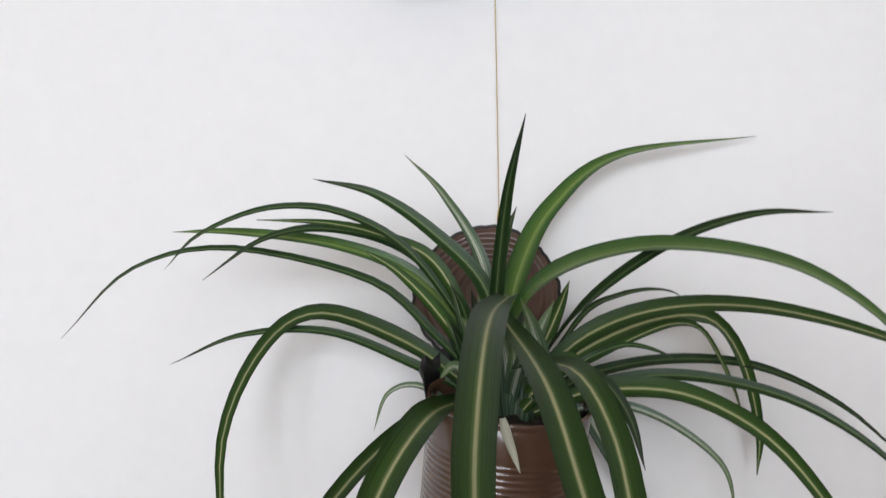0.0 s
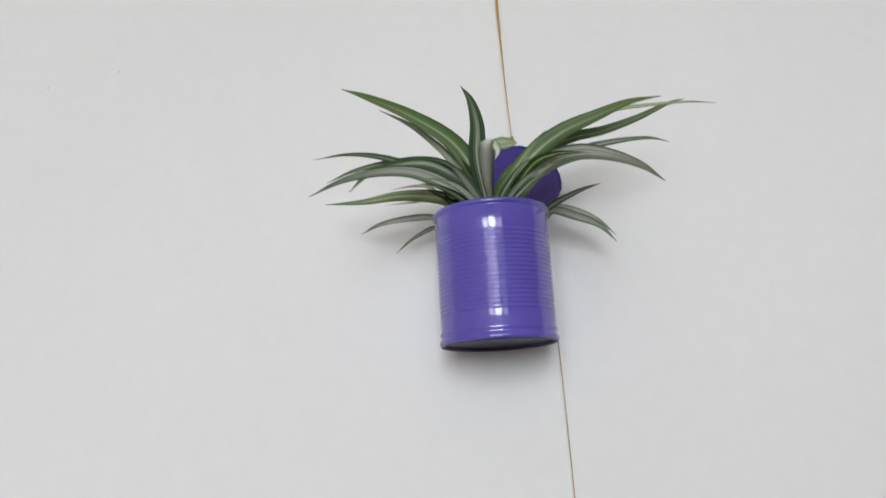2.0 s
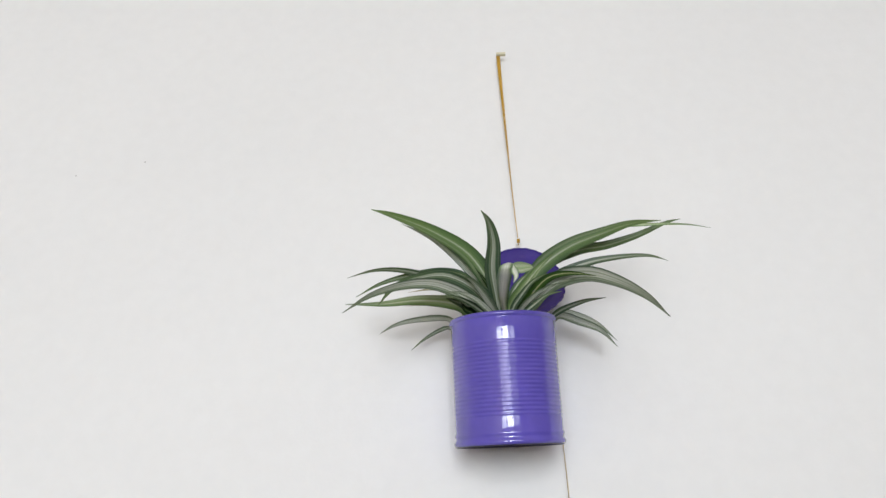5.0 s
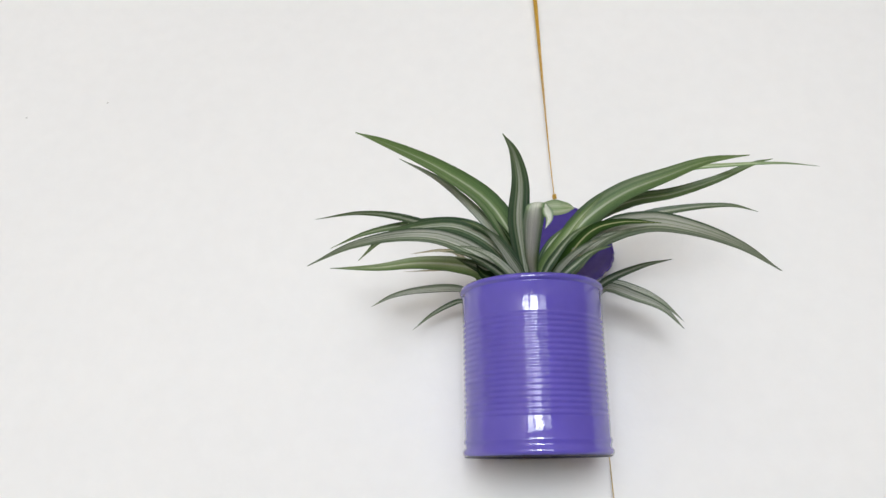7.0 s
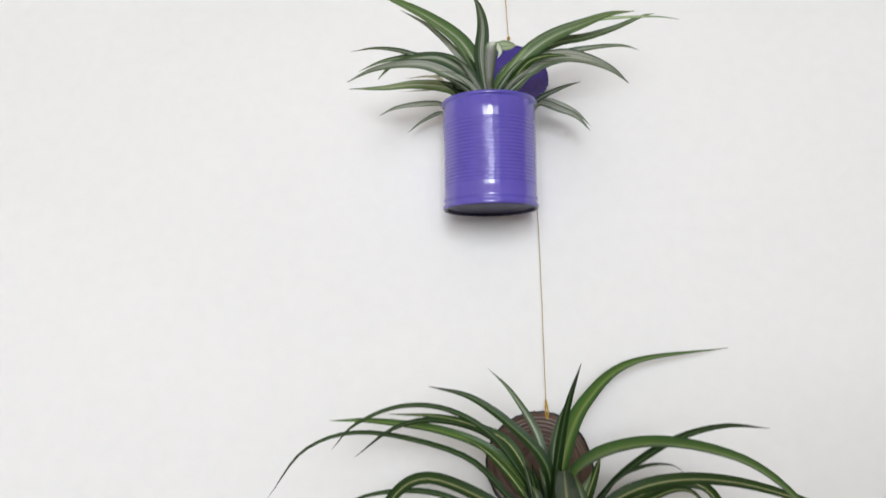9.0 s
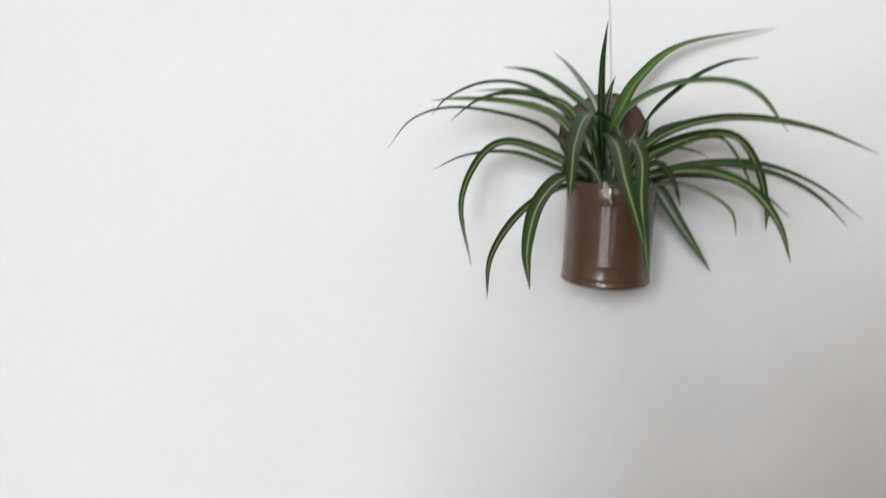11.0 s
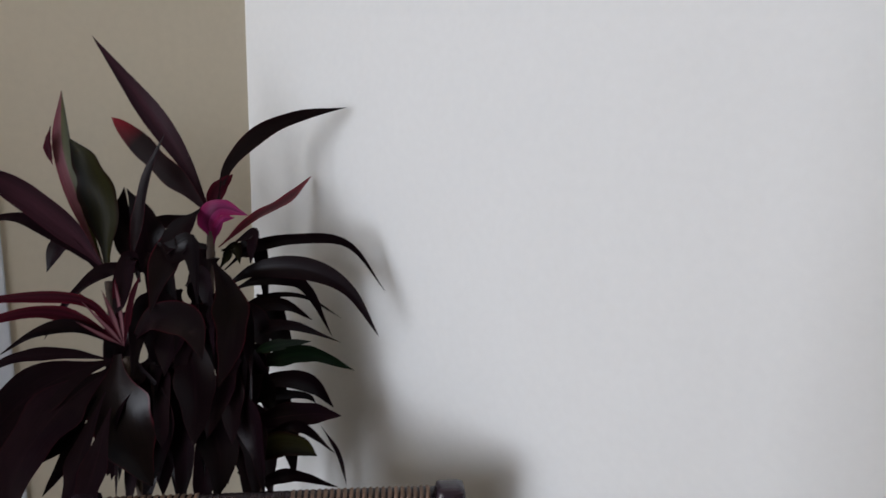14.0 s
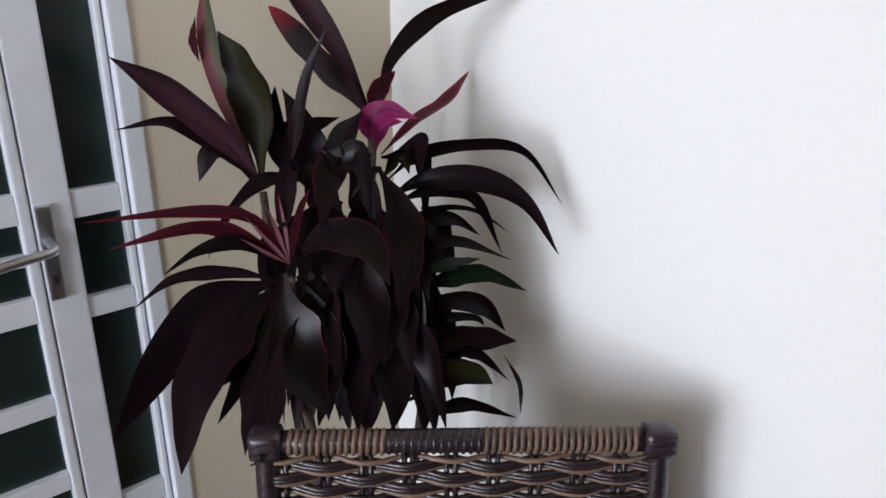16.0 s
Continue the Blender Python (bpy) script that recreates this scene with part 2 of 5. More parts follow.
spider_white = blade_material("spider_leaf_whitish", [(0.0, (0.045, 0.080, 0.045)), (0.07, (0.070, 0.115, 0.065)), (0.13, (0.36, 0.39, 0.32)), (0.24, (0.54, 0.56, 0.49)), (0.31, (0.20, 0.25, 0.16)), (0.38, (0.55, 0.57, 0.50)), (0.50, (0.34, 0.38, 0.29)), (0.58, (0.60, 0.615, 0.54)), (0.66, (0.13, 0.19, 0.10)), (0.74, (0.36, 0.40, 0.30)), (0.81, (0.075, 0.13, 0.065)), (0.91, (0.20, 0.24, 0.17)), (1.0, (0.040, 0.085, 0.040))], 0.38, 0.4, 0.2, 0.22, 0.45, tip=(0.10, 0.14, 0.07), fade=0.6)
spider_under = blade_material("spider_leaf_pale_underside", [(0.0, (0.13, 0.221, 0.104)), (0.12, (0.286, 0.364, 0.221)), (0.3, (0.65, 0.689, 0.585)), (0.62, (0.715, 0.741, 0.637)), (0.8, (0.39, 0.468, 0.286)), (0.92, (0.117, 0.221, 0.078)), (1.0, (0.104, 0.195, 0.078))], 0.45, 0.25, 0.1, 0.22)
spider_lime = blade_material("spider_leaf_lime", [(0.0, (0.10, 0.17, 0.07)), (0.2, (0.17, 0.28, 0.09)), (0.40, (0.32, 0.42, 0.21)), (0.52, (0.60, 0.65, 0.48)), (0.64, (0.24, 0.34, 0.13)), (0.85, (0.34, 0.43, 0.24)), (1.0, (0.30, 0.38, 0.22))], 0.35, 0.4, 0.15, 0.22, tip=(0.10, 0.17, 0.06))
spider_fresh = blade_material("spider_leaf_fresh", [(0.0, (0.05, 0.09, 0.042)), (0.09, (0.060, 0.115, 0.05)), (0.30, (0.10, 0.175, 0.065)), (0.40, (0.17, 0.25, 0.11)), (0.48, (0.48, 0.53, 0.40)), (0.55, (0.18, 0.26, 0.12)), (0.70, (0.085, 0.155, 0.06)), (0.82, (0.19, 0.25, 0.14)), (0.92, (0.065, 0.12, 0.05)), (1.0, (0.05, 0.09, 0.042))], 0.36, 0.35, 0.2, 0.2, 0.45, tip=(0.12, 0.19, 0.055), fade=0.35)
spider_fold = blade_material("spider_leaf_underside", [(0.0, (0.16, 0.24, 0.10)), (0.35, (0.36, 0.42, 0.26)), (0.55, (0.17, 0.26, 0.09)), (0.7, (0.40, 0.45, 0.30)), (1.0, (0.15, 0.22, 0.09))], 0.45, 0.3, 0.1, 0.25)
spider_cream = blade_material("spider_leaf_cream", [(0.0, (0.5, 0.52, 0.4)), (0.5, (0.66, 0.66, 0.55)), (1.0, (0.5, 0.52, 0.4))], 0.45, 0.3, 0.05)
spider_dry = blade_material("spider_leaf_dry", [(0.0, (0.25, 0.22, 0.12)), (0.5, (0.5, 0.46, 0.32)), (1.0, (0.2, 0.18, 0.1))], 0.6, 0.4, 0.1)
EDGE = (0.085, 0.008, 0.017)
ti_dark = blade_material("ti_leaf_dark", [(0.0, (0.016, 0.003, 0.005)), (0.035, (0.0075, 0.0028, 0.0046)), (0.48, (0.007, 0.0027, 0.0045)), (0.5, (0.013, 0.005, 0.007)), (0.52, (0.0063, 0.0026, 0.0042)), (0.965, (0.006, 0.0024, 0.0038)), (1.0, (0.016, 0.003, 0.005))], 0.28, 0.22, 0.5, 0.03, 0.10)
ti_edged = blade_material("ti_leaf_red_edged", [(0.0, EDGE), (0.02, (0.030, 0.004, 0.007)), (0.05, (0.008, 0.0034, 0.0044)), (0.5, (0.0075, 0.0036, 0.0046)), (0.95, (0.006, 0.003, 0.0038)), (0.98, (0.030, 0.004, 0.007)), (1.0, EDGE)], 0.28, 0.25, 0.3, 0.03, 0.13)
ti_tipped = blade_material("ti_leaf_red_tip", [(0.0, (0.06, 0.008, 0.014)), (0.06, (0.014, 0.006, 0.008)), (0.5, (0.018, 0.009, 0.011)), (0.94, (0.012, 0.006, 0.007)), (1.0, (0.06, 0.008, 0.014))], 0.38, 0.25, 0.2, 0.05, 0.2, tip=(0.26, 0.014, 0.026), fade=0.76)
ti_dusty = blade_material("ti_leaf_dusty", [(0.0, (0.05, 0.012, 0.020)), (0.04, (0.036, 0.013, 0.019)), (0.10, (0.034, 0.013, 0.0195)), (0.5, (0.050, 0.019, 0.0275)), (0.90, (0.023, 0.011, 0.0155)), (0.96, (0.03, 0.011, 0.016)), (1.0, (0.05, 0.012, 0.020))], 0.45, 0.25, 0.3, 0.04, 0.06)
ti_stalk = blade_material("ti_leaf_stalk", [(0.0, (0.10, 0.02, 0.035)), (0.5, (0.20, 0.09, 0.10)), (1.0, (0.10, 0.02, 0.035))], 0.45, 0.2, 0.2, 0.1, 0.15)
ti_red = blade_material("ti_leaf_red", [(0.0, (0.085, 0.005, 0.014)), (0.10, (0.045, 0.004, 0.009)), (0.3, (0.022, 0.003, 0.006)), (0.5, (0.034, 0.004, 0.009)), (0.7, (0.020, 0.003, 0.006)), (0.92, (0.040, 0.004, 0.008)), (1.0, (0.075, 0.005, 0.013))], 0.42, 0.2, 0.25, 0.12, 0.04, tip=(0.06, 0.005, 0.011))
ti_scarlet = blade_material("ti_leaf_scarlet", [(0.0, (0.20, 0.012, 0.028)), (0.2, (0.13, 0.012, 0.026)), (0.5, (0.08, 0.008, 0.016)), (0.8, (0.12, 0.010, 0.024)), (1.0, (0.20, 0.012, 0.028))], 0.4, 0.2, 0.2, 0.15, 0.12, tip=(0.22, 0.020, 0.040))
ti_magenta = blade_material("ti_leaf_magenta", [(0.0, (0.24, 0.012, 0.085)), (0.3, (0.17, 0.014, 0.08)), (0.5, (0.10, 0.008, 0.045)), (0.55, (0.19, 0.02, 0.09)), (1.0, (0.22, 0.010, 0.07))], 0.45, 0.3, 0.15, 0.2, 0.12)
ti_pink = blade_material("ti_leaf_pink", [(0.0, (0.16, 0.020, 0.036)), (0.10, (0.17, 0.052, 0.070)), (0.46, (0.19, 0.072, 0.088)), (0.54, (0.070, 0.064, 0.020)), (0.8, (0.040, 0.046, 0.012)), (1.0, (0.022, 0.018, 0.008))], 0.42, 0.12, 0.1, 0.15, 0.25)
ti_olive = blade_material("ti_leaf_olive", [(0.0, (0.015, 0.0045, 0.003)), (0.15, (0.022, 0.021, 0.006)), (0.5, (0.018, 0.016, 0.005)), (0.85, (0.0045, 0.0045, 0.0018)), (1.0, (0.015, 0.0045, 0.003))], 0.40, 0.2, 0.2, 0.1, 0.05)
ti_green = blade_material("ti_leaf_green", [(0.0, (0.0066, 0.0121, 0.00495)), (0.3, (0.0033, 0.01045, 0.0044)), (0.5, (0.0066, 0.0165, 0.00605)), (0.7, (0.0033, 0.00935, 0.00385)), (1.0, (0.0066, 0.0121, 0.00495))], 0.35, 0.2, 0.3, 0.1, 0.1)

glass = bpy.data.materials.new("dark_tinted_glass")
glass.use_nodes = True
gb = glass.node_tree.nodes["Principled BSDF"]
gb.inputs["Base Color"].default_value = (0.035, 0.06, 0.056, 1)
gb.inputs["Roughness"].default_value, gb.inputs["Transmission Weight"].default_value, gb.inputs["IOR"].default_value = 0.22, 0.7, 1.45

# ---------------------------------------------------------------- mesh helpers


def mesh_object(name, bm, mat, parent=None, label="", smooth=False):
    me = bpy.data.meshes.new(name)
    bmesh.ops.recalc_face_normals(bm, faces=bm.faces)
    bm.to_mesh(me)
    bm.free()
    if smooth:
        me.polygons.foreach_set("use_smooth", [True] * len(me.polygons))
    if mat:
        me.materials.append(mat)
    ob = new(name, me)
    if parent:
        ob.parent = parent
    if label:
        tagged(ob, label)
    return ob


def part(name, bm, mat, parent, label="", smooth=False):
    """One mesh of a thing, in the thing's own space."""
    return mesh_object(name, bm, mat, parent, label, smooth)


def thing(name, m, label, category, group=""):
    ob = new(name)
    ob.empty_display_size = 0.05
    ob.matrix_world = m
    return tagged(ob, label, category, group)


def add_box(bm, lo, hi, bevel=0.0):
    made = bmesh.ops.create_cube(bm, size=1.0)["verts"]
    size = [b - a for a, b in zip(lo, hi)]
    mid = [(a + b) / 2 for a, b in zip(lo, hi)]
    bmesh.ops.transform(bm, matrix=Matrix.Translation(mid) @ Matrix.Diagonal((*size, 1)), verts=made)
    if bevel:
        edges = list({e for v in made for e in v.link_edges})
        bmesh.ops.bevel(bm, geom=edges, offset=bevel, segments=2, affect="EDGES", profile=0.6)
    return bm


def box(lo, hi, bevel=0.0):
    return add_box(bmesh.new(), lo, hi, bevel)


def lathe(bm, profile, segments=64, wobble=0.0, rng=None):
    """Turn a profile of (radius, height) round z."""
    rings = []
    for r, z in profile:
        if r < 1e-6:
            rings.append([bm.verts.new((0, 0, z))])
        else:
            rings.append([bm.verts.new((r * math.cos(2 * math.pi * k / segments), r * math.sin(2 * math.pi * k / segments), z)) for k in range(segments)])
    for a, b in zip(rings, rings[1:]):
        for k in range(segments):
            j = (k + 1) % segments
            if len(a) == 1:
                bm.faces.new((a[0], b[k], b[j]))
            elif len(b) == 1:
                bm.faces.new((a[k], a[j], b[0]))
            else:
                bm.faces.new((a[k], a[j], b[j], b[k]))
    return bm


def spline(points, count):
    """A smooth line of count points through the given ones, by Catmull and Rom."""
    p = [Vector(q) for q in points]
    p = [2 * p[0] - p[1], *p, 2 * p[-1] - p[-2]]
    out = []
    for k in range(count):
        s = k / (count - 1) * (len(p) - 3)
        i = min(int(s), len(p) - 4)
        t = s - i
        a, b, c, d = p[i:i + 4]
        out.append(0.5 * (2 * b + (c - a) * t + (2 * a - 5 * b + 4 * c - d) * t * t + (3 * b - a - 3 * c + d) * t ** 3))
    return out


def add_tube(bm, line, radius, sides=8, taper=None, flat=1.0):
    """A closed tube along a line; taper gives the radius' share at 0..1."""
    rings, ref = [], Vector((0.123, 0.31, 0.94)).normalized()
    for i, c in enumerate(line):
        t = (line[min(i + 1, len(line) - 1)] - line[max(i - 1, 0)]).normalized()
        x = t.cross(ref)
        if x.length < 0.1:
            x = t.cross(Vector((1, 0, 0)))
        x.normalize()
        y = t.cross(x)
        r = radius * (taper(i / (len(line) - 1)) if taper else 1)
        rings.append([bm.verts.new(c + r * (math.cos(2 * math.pi * k / sides) * x + flat * math.sin(2 * math.pi * k / sides) * y)) for k in range(sides)])
    for a, b in zip(rings, rings[1:]):
        for k in range(sides):
            bm.faces.new((a[k], a[(k + 1) % sides], b[(k + 1) % sides], b[k]))
    bm.faces.new(rings[0])
    bm.faces.new(rings[-1][::-1])
    return bm


def tube(points, radius, sides=8, count=12, taper=None):
    return add_tube(bmesh.new(), spline(points, count), radius, sides, taper)


# ---------------------------------------------------------------- the room
CORNER = -1.484          # the beige wall's plane
RIGHT, TOP, THICK = 2.6, 2.95, 0.15


def wall(name, lo, hi, mat, label):
    return tagged(mesh_object(name, box(lo, hi), mat, label=label), label, "wall", kind="structure")


wall("wall_north", (CORNER - THICK, 0, 0), (RIGHT + THICK, THICK, TOP), white_wall, "plain white painted plaster wall")
for x, z, r in ((-0.418, 2.403, 0.0016), (-0.499, 2.386, 0.0014)):
    r *= 0.75
    chip = lathe(bmesh.new(), [(0.0, 0.0), (r, 0.0), (r * 0.8, 0.0004), (0.0, 0.0005)], 7)
    bmesh.ops.transform(chip, matrix=pose(x, 0, z, 90), verts=chip.verts)
    part("chip", chip, chip_grey, bpy.data.objects["wall_north"], "tiny grey chip in the paint")
wall("wall_east", (RIGHT, BACK, 0), (RIGHT + THICK, 0, TOP), back_wall, "plain ochre painted plaster wall")

# unseen low wall, added to dim the lower right of wall_north
wall("wall_shade_blocker", (-0.03, -1.42, 0), (RIGHT, -1.30, 1.60), back_wall, "low ochre wall added out of view to shade the white wall")

# the beige wall, with the opening of the door in it
DOOR_Y1, DOOR_Y0, DOOR_TOP = -0.531, -1.45, 2.12
bm = box((CORNER - THICK, DOOR_Y1, 0), (CORNER, 0, TOP))
add_box(bm, (CORNER - THICK, BACK, 0), (CORNER, DOOR_Y0, TOP))
add_box(bm, (CORNER - THICK, DOOR_Y0, DOOR_TOP), (CORNER, DOOR_Y1, TOP))
tagged(mesh_object("wall_west", bm, beige_wall), "beige painted plaster wall beside the door", "wall", kind="structure")

# the wall behind the camera, with its windows
edges = [CORNER - THICK, *(x for w in WINDOWS for x in w[:2]), RIGHT + THICK]
bm = bmesh.new()
for a, b in zip(edges[::2], edges[1::2]):
    add_box(bm, (a, BACK - THICK, 0), (b, BACK, TOP))
for x0, x1, z0, z1 in WINDOWS:
    add_box(bm, (x0, BACK - THICK, 0), (x1, BACK, z0))
    add_box(bm, (x0, BACK - THICK, z1), (x1, BACK, TOP))
tagged(mesh_object("wall_south", bm, back_wall), "ochre plaster wall with three windows", "wall", kind="structure")
tagged(mesh_object("floor", box((CORNER - 2.2, BACK - THICK, -0.1), (RIGHT + THICK, THICK, 0)), floor_tile), "brown ceramic floor", "floor", kind="structure")
tagged(mesh_object("ceiling", box((CORNER - 2.2, BACK - THICK, TOP), (RIGHT + THICK, THICK, TOP + 0.1)), ceiling_paint), "unseen tan ceiling, toned for its bounce light", "ceiling", kind="structure")

# a room box added beyond the door; its lack of light is put into dark paint
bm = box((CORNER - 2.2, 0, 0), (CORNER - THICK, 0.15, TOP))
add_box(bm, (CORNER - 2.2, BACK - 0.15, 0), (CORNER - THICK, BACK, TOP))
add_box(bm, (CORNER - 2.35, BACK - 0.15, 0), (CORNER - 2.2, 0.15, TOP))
tagged(mesh_object("wall_dark_room", bm, room_shade_paint), "added walls beyond the door, coloured as if unlit", "wall", kind="structure")

# windows behind the camera: white frames with upright bars
for k, (x0, x1, z0, z1) in enumerate(WINDOWS):
    win = tagged(new("window_%d" % (k + 1)), "white framed glazed opening with upright bars", "window", kind="structure")
    for a, b in ((x0, x0 + 0.04), (x1 - 0.04, x1)):
        part("window_stile", box((a, BACK - 0.06, z0), (b, BACK - 0.02, z1)), white_paint, win)
    for a, b in ((z0, z0 + 0.04), (RAIL - 0.03, RAIL + 0.03), (TRANSOM - 0.03, TRANSOM + 0.03), (z1 - 0.04, z1)):
        part("window_rail", box((x0 + 0.04, BACK - 0.06, a), (x1 - 0.04, BACK - 0.02, b)), white_paint, win)
    x = (x0 + x1) / 2
    part("window_bar", box((x - 0.015, BACK - 0.019, z0 + 0.04), (x + 0.015, BACK - 0.001, z1 - 0.04)), white_paint, win)

# ---------------------------------------------------------------- the door
JAMB = 0.034
frame_thing = tagged(new("door_frame_1"), "white painted metal door frame", "door frame", kind="structure")
part("jamb", box((CORNER - THICK, DOOR_Y1 - JAMB, 0), (CORNER + 0.005, DOOR_Y1, DOOR_TOP), 0.004), white_paint, frame_thing)
part("jamb", box((CORNER - THICK, DOOR_Y0, 0), (CORNER + 0.005, DOOR_Y0 + JAMB, DOOR_TOP), 0.004), white_paint, frame_thing)
part("lintel", box((CORNER - THICK, DOOR_Y0 + JAMB, DOOR_TOP - JAMB), (CORNER + 0.005, DOOR_Y1 - JAMB, DOOR_TOP), 0.004), white_paint, frame_thing)


def glazed_leaf(name, y0, y1, rows, stile_lo, stile_hi, label):
    """A door leaf between y0 and y1: stiles, rails at the given heights and a pane of dark glass in each field."""
    leaf_ob = tagged(new(name), label, "door", kind="structure")
    x0, x1 = CORNER - 0.055, CORNER - 0.012
    z0, z1 = 0.02, DOOR_TOP - JAMB - 0.004
    part("stile", box((x0, y0, z0), (x1, y0 + stile_lo, z1), 0.004), white_paint, leaf_ob)
    part("stile", box((x0, y1 - stile_hi, z0), (x1, y1, z1), 0.004), white_paint, leaf_ob)
    for a, b in rows:
        part("rail", box((x0 + 0.004, y0 + stile_lo, a), (x1 - 0.004, y1 - stile_hi, b), 0.003), white_paint, leaf_ob)
    for (_, a), (b, _) in zip(rows, rows[1:]):
        pane = part("pane", box((x0 + 0.018, y0 + stile_lo - 0.006, a - 0.006), (x0 + 0.023, y1 - stile_hi + 0.006, b + 0.006)), glass, leaf_ob, "dark tinted glass pane")
        pane.visible_shadow = False
    return leaf_ob


sidelight = glazed_leaf("door_1", -0.718, DOOR_Y1 - JAMB - 0.002, [(0.02, 0.12), (0.50, 0.545), (0.915, 0.953), (1.095, 1.142), (1.62, 1.67), (2.0, 2.068)], 0.060, 0.011, "white metal door leaf with narrow dark glass panes")
glazed_leaf("door_2", DOOR_Y0 + JAMB + 0.002, -0.720, [(0.02, 0.12), (0.40, 0.44), (0.60, 0.635), (0.755, 0.79), (0.93, 0.975), (1.03, 1.05), (1.10, 1.15), (1.40, 1.44), (1.70, 1.74), (2.0, 2.068)], 0.06, 0.018, "white metal door leaf with rows of dark glass panes")
plate = part("lock_plate", box((CORNER - 0.012, -0.7155, 0.967), (CORNER - 0.004, -0.692, 1.129), 0.003), steel, sidelight, "narrow steel lock plate")
part("lever", tube([(CORNER - 0.004, -0.705, 1.068), (CORNER + 0.028, -0.705, 1.068), (CORNER + 0.040, -0.712, 1.065), (CORNER + 0.042, -0.755, 1.061), (CORNER + 0.040, -0.795, 1.055)], 0.008, 10, 20), steel, plate, "steel lever handle", True)
part("keyhole", box((CORNER - 0.004, -0.709, 0.995), (CORNER - 0.001, -0.700, 1.013), 0.001), leather, plate)

# ---------------------------------------------------------------- tin can planters


def can_profile(r, h):
    """Outside of a food can: rolled bottom rim, a plain band, beads, a plain band, the rolled top rim, then the inside."""
    out = [(0.0, 0.004), (r * 0.90, 0.004), (r * 0.93, 0.0005), (r * 0.985, 0.0), (r * 1.0, 0.0015), (r * 1.0, 0.0035), (r * 0.975, 0.005), (r * 0.972, 0.007), (r * 0.985, 0.0085), (r * 0.985, 0.010), (r * 0.972, 0.0115), (r * 0.972, h * 0.19)]
    beads, lo, hi = 18, h * 0.205, h * 0.785
    for k in range(beads * 8 + 1):
        out.append((r * (0.9705 - 0.0045 * math.cos(2 * math.pi * k / 8)), lo + (hi - lo) * k / (beads * 8)))
    out += [(r * 0.972, h * 0.80), (r * 0.972, h - 0.0056), (r * 0.962, h - 0.0048), (r * 0.966, h - 0.0040), (r * 1.0, h - 0.0036), (r * 1.006, h - 0.0022), (r * 1.002, h - 0.0007), (r * 0.985, h), (r * 0.955, h - 0.0008), (r * 0.945, h - 0.004), (r * 0.945, 0.008), (0.0, 0.008)]
    return out


def torn_lid(bm, r, rng, ridge, thick=0.0006):
    """The can's own lid, bent up: pressed rings and a jagged cut edge; it lies in the xz plane, centred at 0."""
    n, rings = 96, [0.0, 0.12, 0.22] + [0.28 + 0.72 * k / 30 for k in range(31)]
    jag = [1 + rng.uniform(-0.008, 0.006) for _ in range(n)]
    for side in (0, 1):
        grid = []
        for i, s in enumerate(rings):
            depth = ridge * math.sin(s * 40) * (0.25 < s < 0.93) + side * thick
            if s == 0:
                grid.append([bm.verts.new((0, depth, 0))])
                continue
            row = []
            for k in range(n):
                a = 2 * math.pi * k / n
                q = r * s * (jag[k] if s > 0.97 else 1)
                curl = 0.0025 * math.sin(3 * a + 1) * s * s
                row.append(bm.verts.new((q * math.cos(a), depth + curl, q * math.sin(a))))
            grid.append(row)
        for a, b in zip(grid, grid[1:]):
            for k in range(n):
                j = (k + 1) % n
                bm.faces.new((a[0], b[k], b[j]) if len(a) == 1 else (a[k], a[j], b[j], b[k]))
        if side == 0:
            first = grid[-1]
    for k in range(n):
        j = (k + 1) % n
        bm.faces.new((first[k], first[j], grid[-1][j], grid[-1][k]))
    return bm


